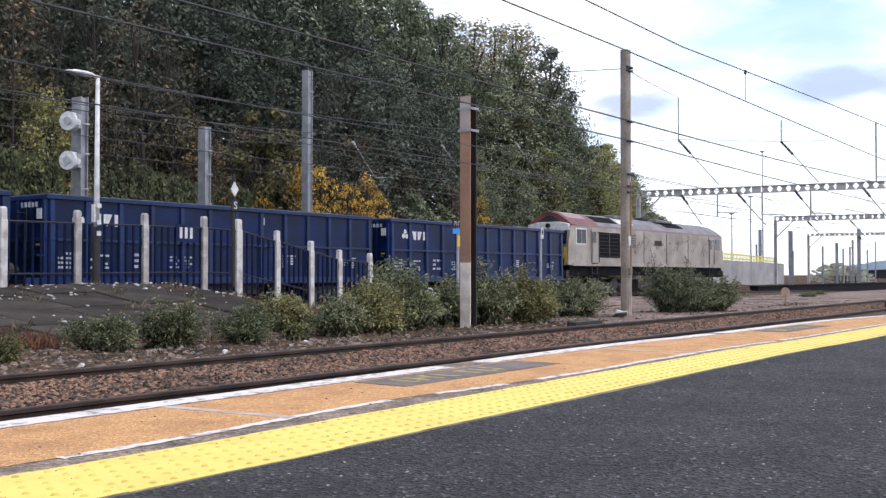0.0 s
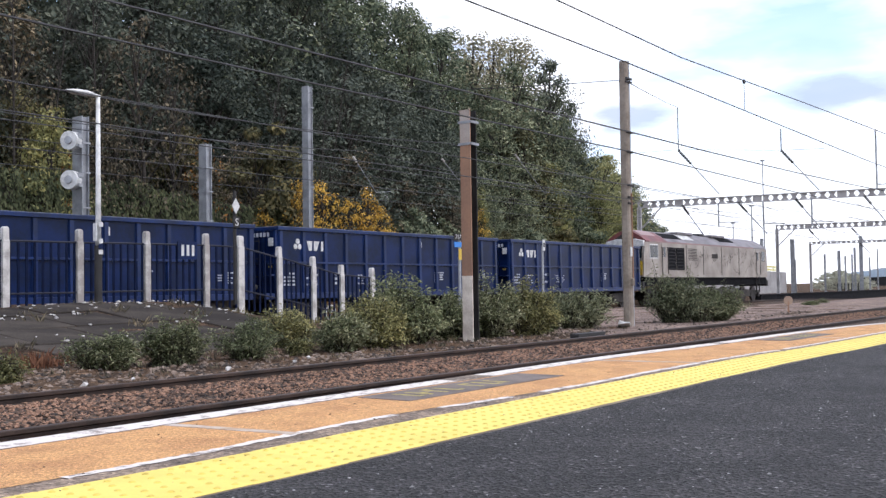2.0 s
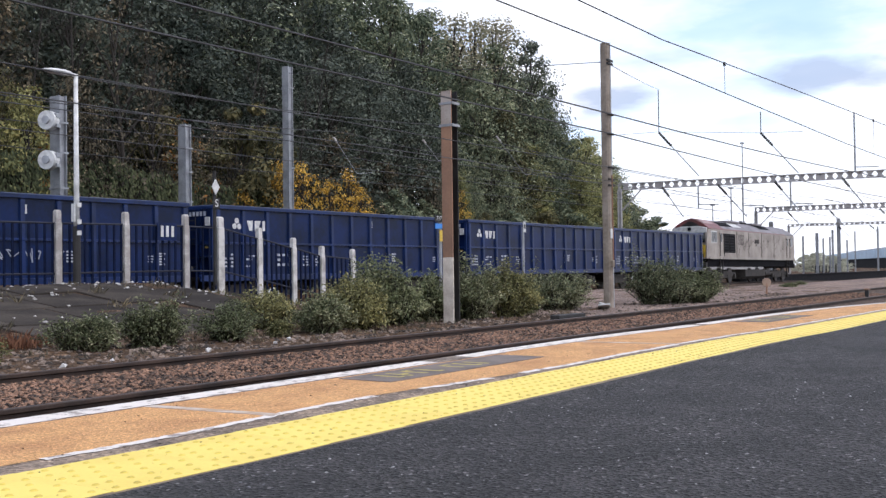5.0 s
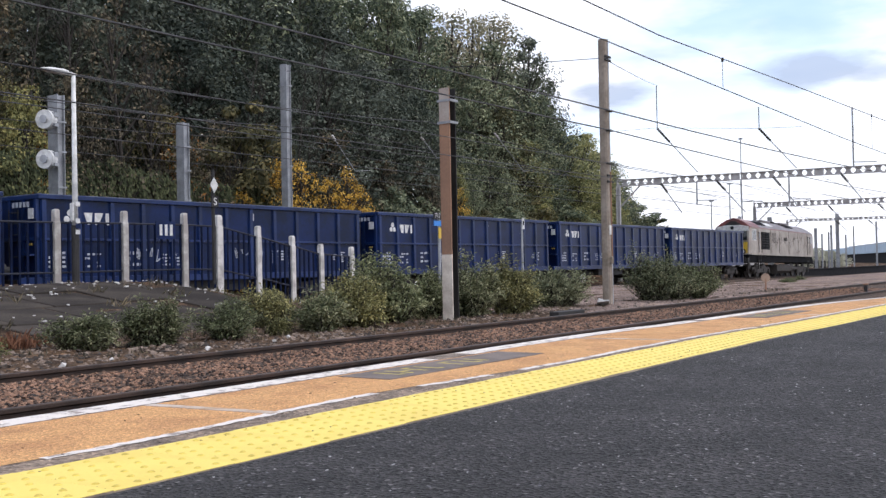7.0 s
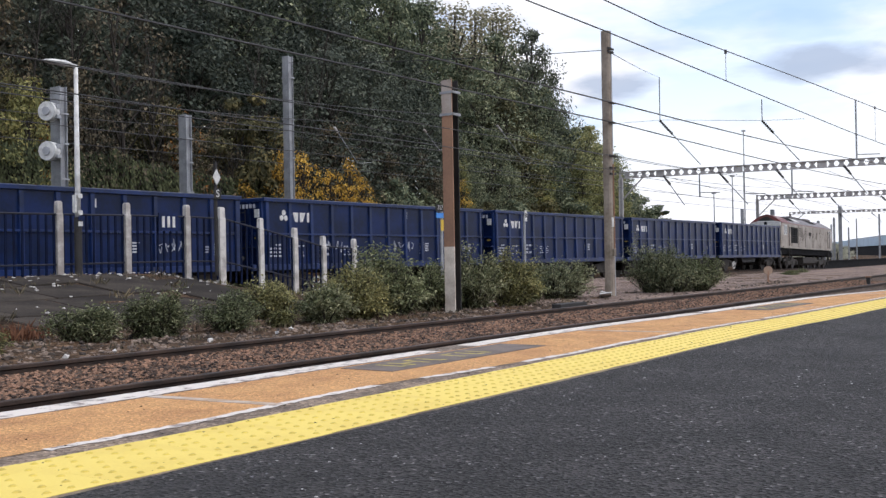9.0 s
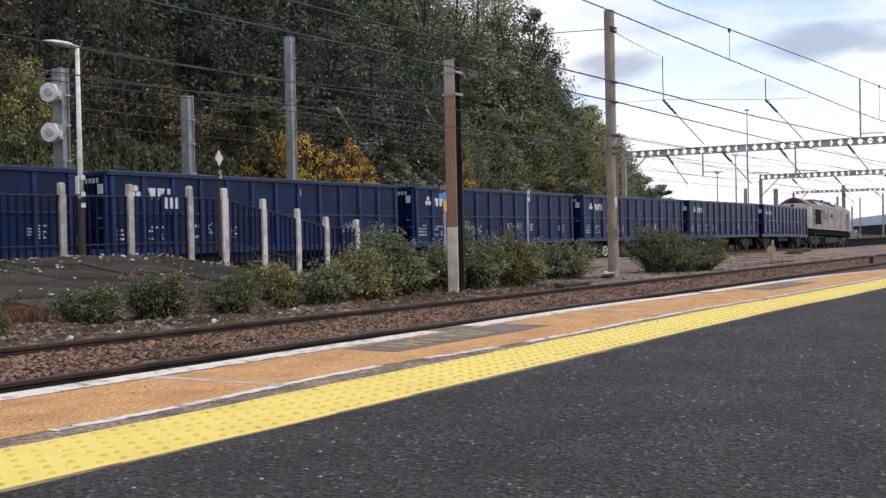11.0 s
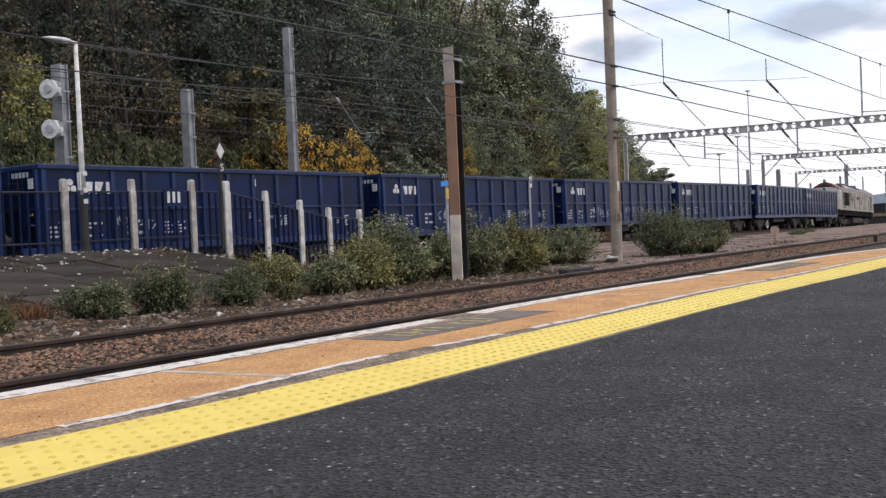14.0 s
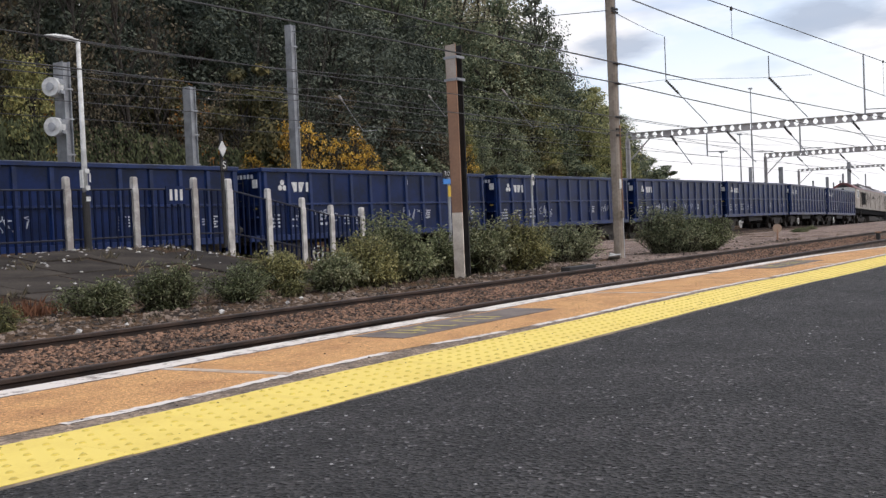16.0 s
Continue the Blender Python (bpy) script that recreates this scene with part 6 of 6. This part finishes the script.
for _ in range(2600):
    x, y = rnd(17.2, 22.5), rnd(13.2, 19.6)
    if noise.noise(Vector((x * 0.9, y * 0.9, 7))) < 0.02:
        continue
    b = Vector((x, y, ground_z(x, y)))
    d = Vector((rnd(-0.7, 0.7), rnd(-0.7, 0.7), 1)).normalized() * rnd(0.05, 0.25)
    sd = Vector((rnd(-1, 1), rnd(-1, 1), 0)).normalized() * rnd(0.01, 0.025)
    k0 = len(gw.v)
    gw.v += [tuple(b), tuple(b + d * 0.5 + sd), tuple(b + d), tuple(b + d * 0.5 - sd)]
    gw.f.append((k0, k0 + 1, k0 + 2, k0 + 3))
solid("bank_grass", gw, L_OLIVE, "patchy grass and weeds on the end of the bank", "grass", kind="stuff")
solid("weeds", wd, L_BROWN, "sparse dry weeds and grass tufts", "weeds", kind="stuff")


# ---- beyond the goods line: low platform, ramp, bridge, far masts ----
M_DARKWALL = shade("dark_platform_edge", (0.022, 0.022, 0.025), (0.012, 0.012, 0.013), 0.95, spec=0.1, scale=2)
M_PALEBLUE = shade("bridge_blue", (0.42, 0.55, 0.66), (0.32, 0.42, 0.52), 0.6, scale=0.6, fine=6)
M_CONCPALE = shade("pale_concrete", (0.55, 0.54, 0.52), (0.40, 0.39, 0.37), 0.85, scale=0.7, fine=8)
M_YRAIL = shade("railing_yellow", (0.74, 0.66, 0.12), (0.58, 0.52, 0.12), 0.5)
M_RAMP = shade("ramp_concrete", (0.40, 0.385, 0.375), (0.27, 0.26, 0.255), 0.85, scale=0.4, fine=6)
lp = solid("retaining_edge", Shape().box(84, 243, 28.5, 29.2, -2.6, -0.12), M_DARKWALL, "long low black retaining edge beside the goods line", "retaining edge", kind="structure")
part("capping", Shape().box(83.9, 243, 28.42, 29.28, -0.12, 0.0), M_DARKWALL, lp)
ramp = thing("ramp_wall", "pale concrete ramp wall with a yellow palisade", "ramp", pose(0, 0, 0))
def ramp_top(x):
    return 2.60 - 0.0105 * (x - 80)


for i in range(14):
    xa, xb = 80 + 2.8 * i, 82.76 + 2.8 * i
    part("wall_panel", Shape().add([(x, y, z) for y in (37.4, 37.8) for x, z in ((xa, -1.4), (xb, -1.4), (xb, ramp_top(xb)), (xa, ramp_top(xa)))], [(0, 1, 2, 3), (4, 5, 6, 7), (0, 1, 5, 4), (1, 2, 6, 5), (2, 3, 7, 6), (3, 0, 4, 7)]), M_RAMP, ramp)
for i in range(86):
    x = 80.2 + 0.43 * i
    part("pale", Shape().box(x - 0.075, x + 0.075, 37.5, 37.53, ramp_top(x) + 0.02, ramp_top(x) + 1.05 - 0.012 * (x - 80) + 0.05 * (i % 2)), M_YRAIL, ramp, "yellow pale")
for d in (0.25, 0.75):
    part("rail", Shape().rod((80, 37.56, ramp_top(80) + d), (117.2, 37.56, ramp_top(117.2) + d * 0.75), 0.06, n=6), M_YRAIL, ramp)

br = thing("road_bridge", "pale blue steel road bridge with a railed parapet", "bridge", pose(280, 56, 0, 0, 0, 18.7))
part("deck", Shape().box(-60, 150, -4, 4, 2.3, 4.5), M_PALEBLUE, br, "pale blue girder")
part("parapet", Shape().box(-60, 150, -4.3, -4.0, 4.5, 5.0), M_CONCPALE, br)
for k in range(40):
    part("parapet_post", Shape().box(-60 + 5 * k, -59.6 + 5 * k, -4.35, -3.95, 5.0, 5.6), M_GALV, br)
part("handrail", Shape().rod((-60, -4.15, 5.6), (150, -4.15, 5.6), 0.12, n=6), M_GALV, br)
for x in (-20, 45, 95, 149):
    part("pier", Shape().box(x - 2, x + 2, -3, 3, -3, 2.3), M_CONCPALE, br)
# added dark sheet: the shade in the opening below the deck
part("under_wall", Shape().box(-60, 150, 3.0, 3.6, -3, 2.3), M_DARKWALL, br, "dark sheet standing for the shaded opening under the deck")
random.seed(91)
for x, y, top in ((150, 40, 2.6), (156, 42, 3.4), (163, 43, 3.2), (172, 45, 3.6), (185, 47, 2.6), (180, 50, 3.4)):
    plant("far", x, y, top * 0.82, 1.3, z0=-1.0)
    plant("far", x + 4, y - 1.5, top * 0.68, 1.4, z0=-1.0)
for x, y, top in ((179.4, 60.0, 22.8), (150, 52, 12.6), (164, 60, 11.0)):
    m = thing("light_mast", "slender distant floodlight mast", "lamp", pose(x, y, 0), group="distant masts")
    part("pole", Shape().rod((0, 0, -2), (0, 0, top), 0.16, 0.08, n=6), M_GALV, m)
    part("head", Shape().box(-0.25, 0.25, -0.32, 0.32, top - 0.15, top + 0.08), M_GALV, m)
for x, y, top, w in ((125, 30.5, 6.3, 0.34), (97.6, 30.0, 5.07, 0.32), (98.9, 30.2, 3.2, 0.16), (109.0, 30.2, 3.9, 0.16), (114.4, 30.2, 4.36, 0.26), (133.4, 45, 6.8, 0.34), (132.0, 45, 4.9, 0.2), (124.2, 31.0, 4.95, 0.2), (127.8, 33, 4.07, 0.16), (130.9, 33, 4.34, 0.16), (139.5, 33, 4.1, 0.16), (146, 33.5, 5.4, 0.14), (152, 25, 5.6, 0.22), (160, 33.5, 6.4, 0.22)):
    h_mast(x, y, top, w, w, 0.05, M_GALV, "grey steel mast far along the line", base=-1.0, bands=(top * 0.8,))
for i in range(7):
    b = thing("bollard", "short black bollard beside the goods line", "bollard", pose(128 + 1.6 * i, 34.0, ground_z(128, 34)), group="bollards")
    part("shaft", Shape().rod((0, 0, 0), (0, 0, 0.9), 0.09, 0.08, n=8), M_BLACK, b)
    part("cap", Shape().rod((0, 0, 0.9), (0, 0, 0.98), 0.11, 0.06, n=8), M_BLACK, b)

# brown stone spread between the lines further along
solid("ballast_field", grid([19 + 0.6 * i for i in range(60)] + [60, 75, 95, 130, 200, 300], [9.3, 10, 11, 12, 13, 14.5, 16, 17.4, 19, 21, 22.2], lambda x, y: rough_z(x, y) + 0.012 * min(1, (x - 18) / 4)), M_FIELD, "pinkish brown stone spread between the lines", kind="structure", smooth=True)


# ---- what moves: the train draws away along its track ----


def run(t):
    """How far the slowing train has gone after t seconds."""
    return 4.246 * t - 0.0065 * t * t


def train_pose(s):
    """The pose on the train's track at s metres along it: straight, then bending gently away and downhill."""
    y, z, turn, dip = goods_line(s)
    return pose(s, y, z, 0, math.degrees(dip), math.degrees(turn))


def motions():
    steps = [0.5 * i for i in range(33)]
    for ob, s0 in TRAIN:
        walk(ob, [(t, train_pose(s0 + run(t))) for t in steps])
    turns = [0.15 * i for i in range(107)]
    for ob, r in WHEELS:
        base = ob.matrix_basis.translation.copy()
        walk(ob, [(t, pose(base.x, base.y, base.z, 0, math.degrees(run(t) / r), 0)) for t in turns])


motions()
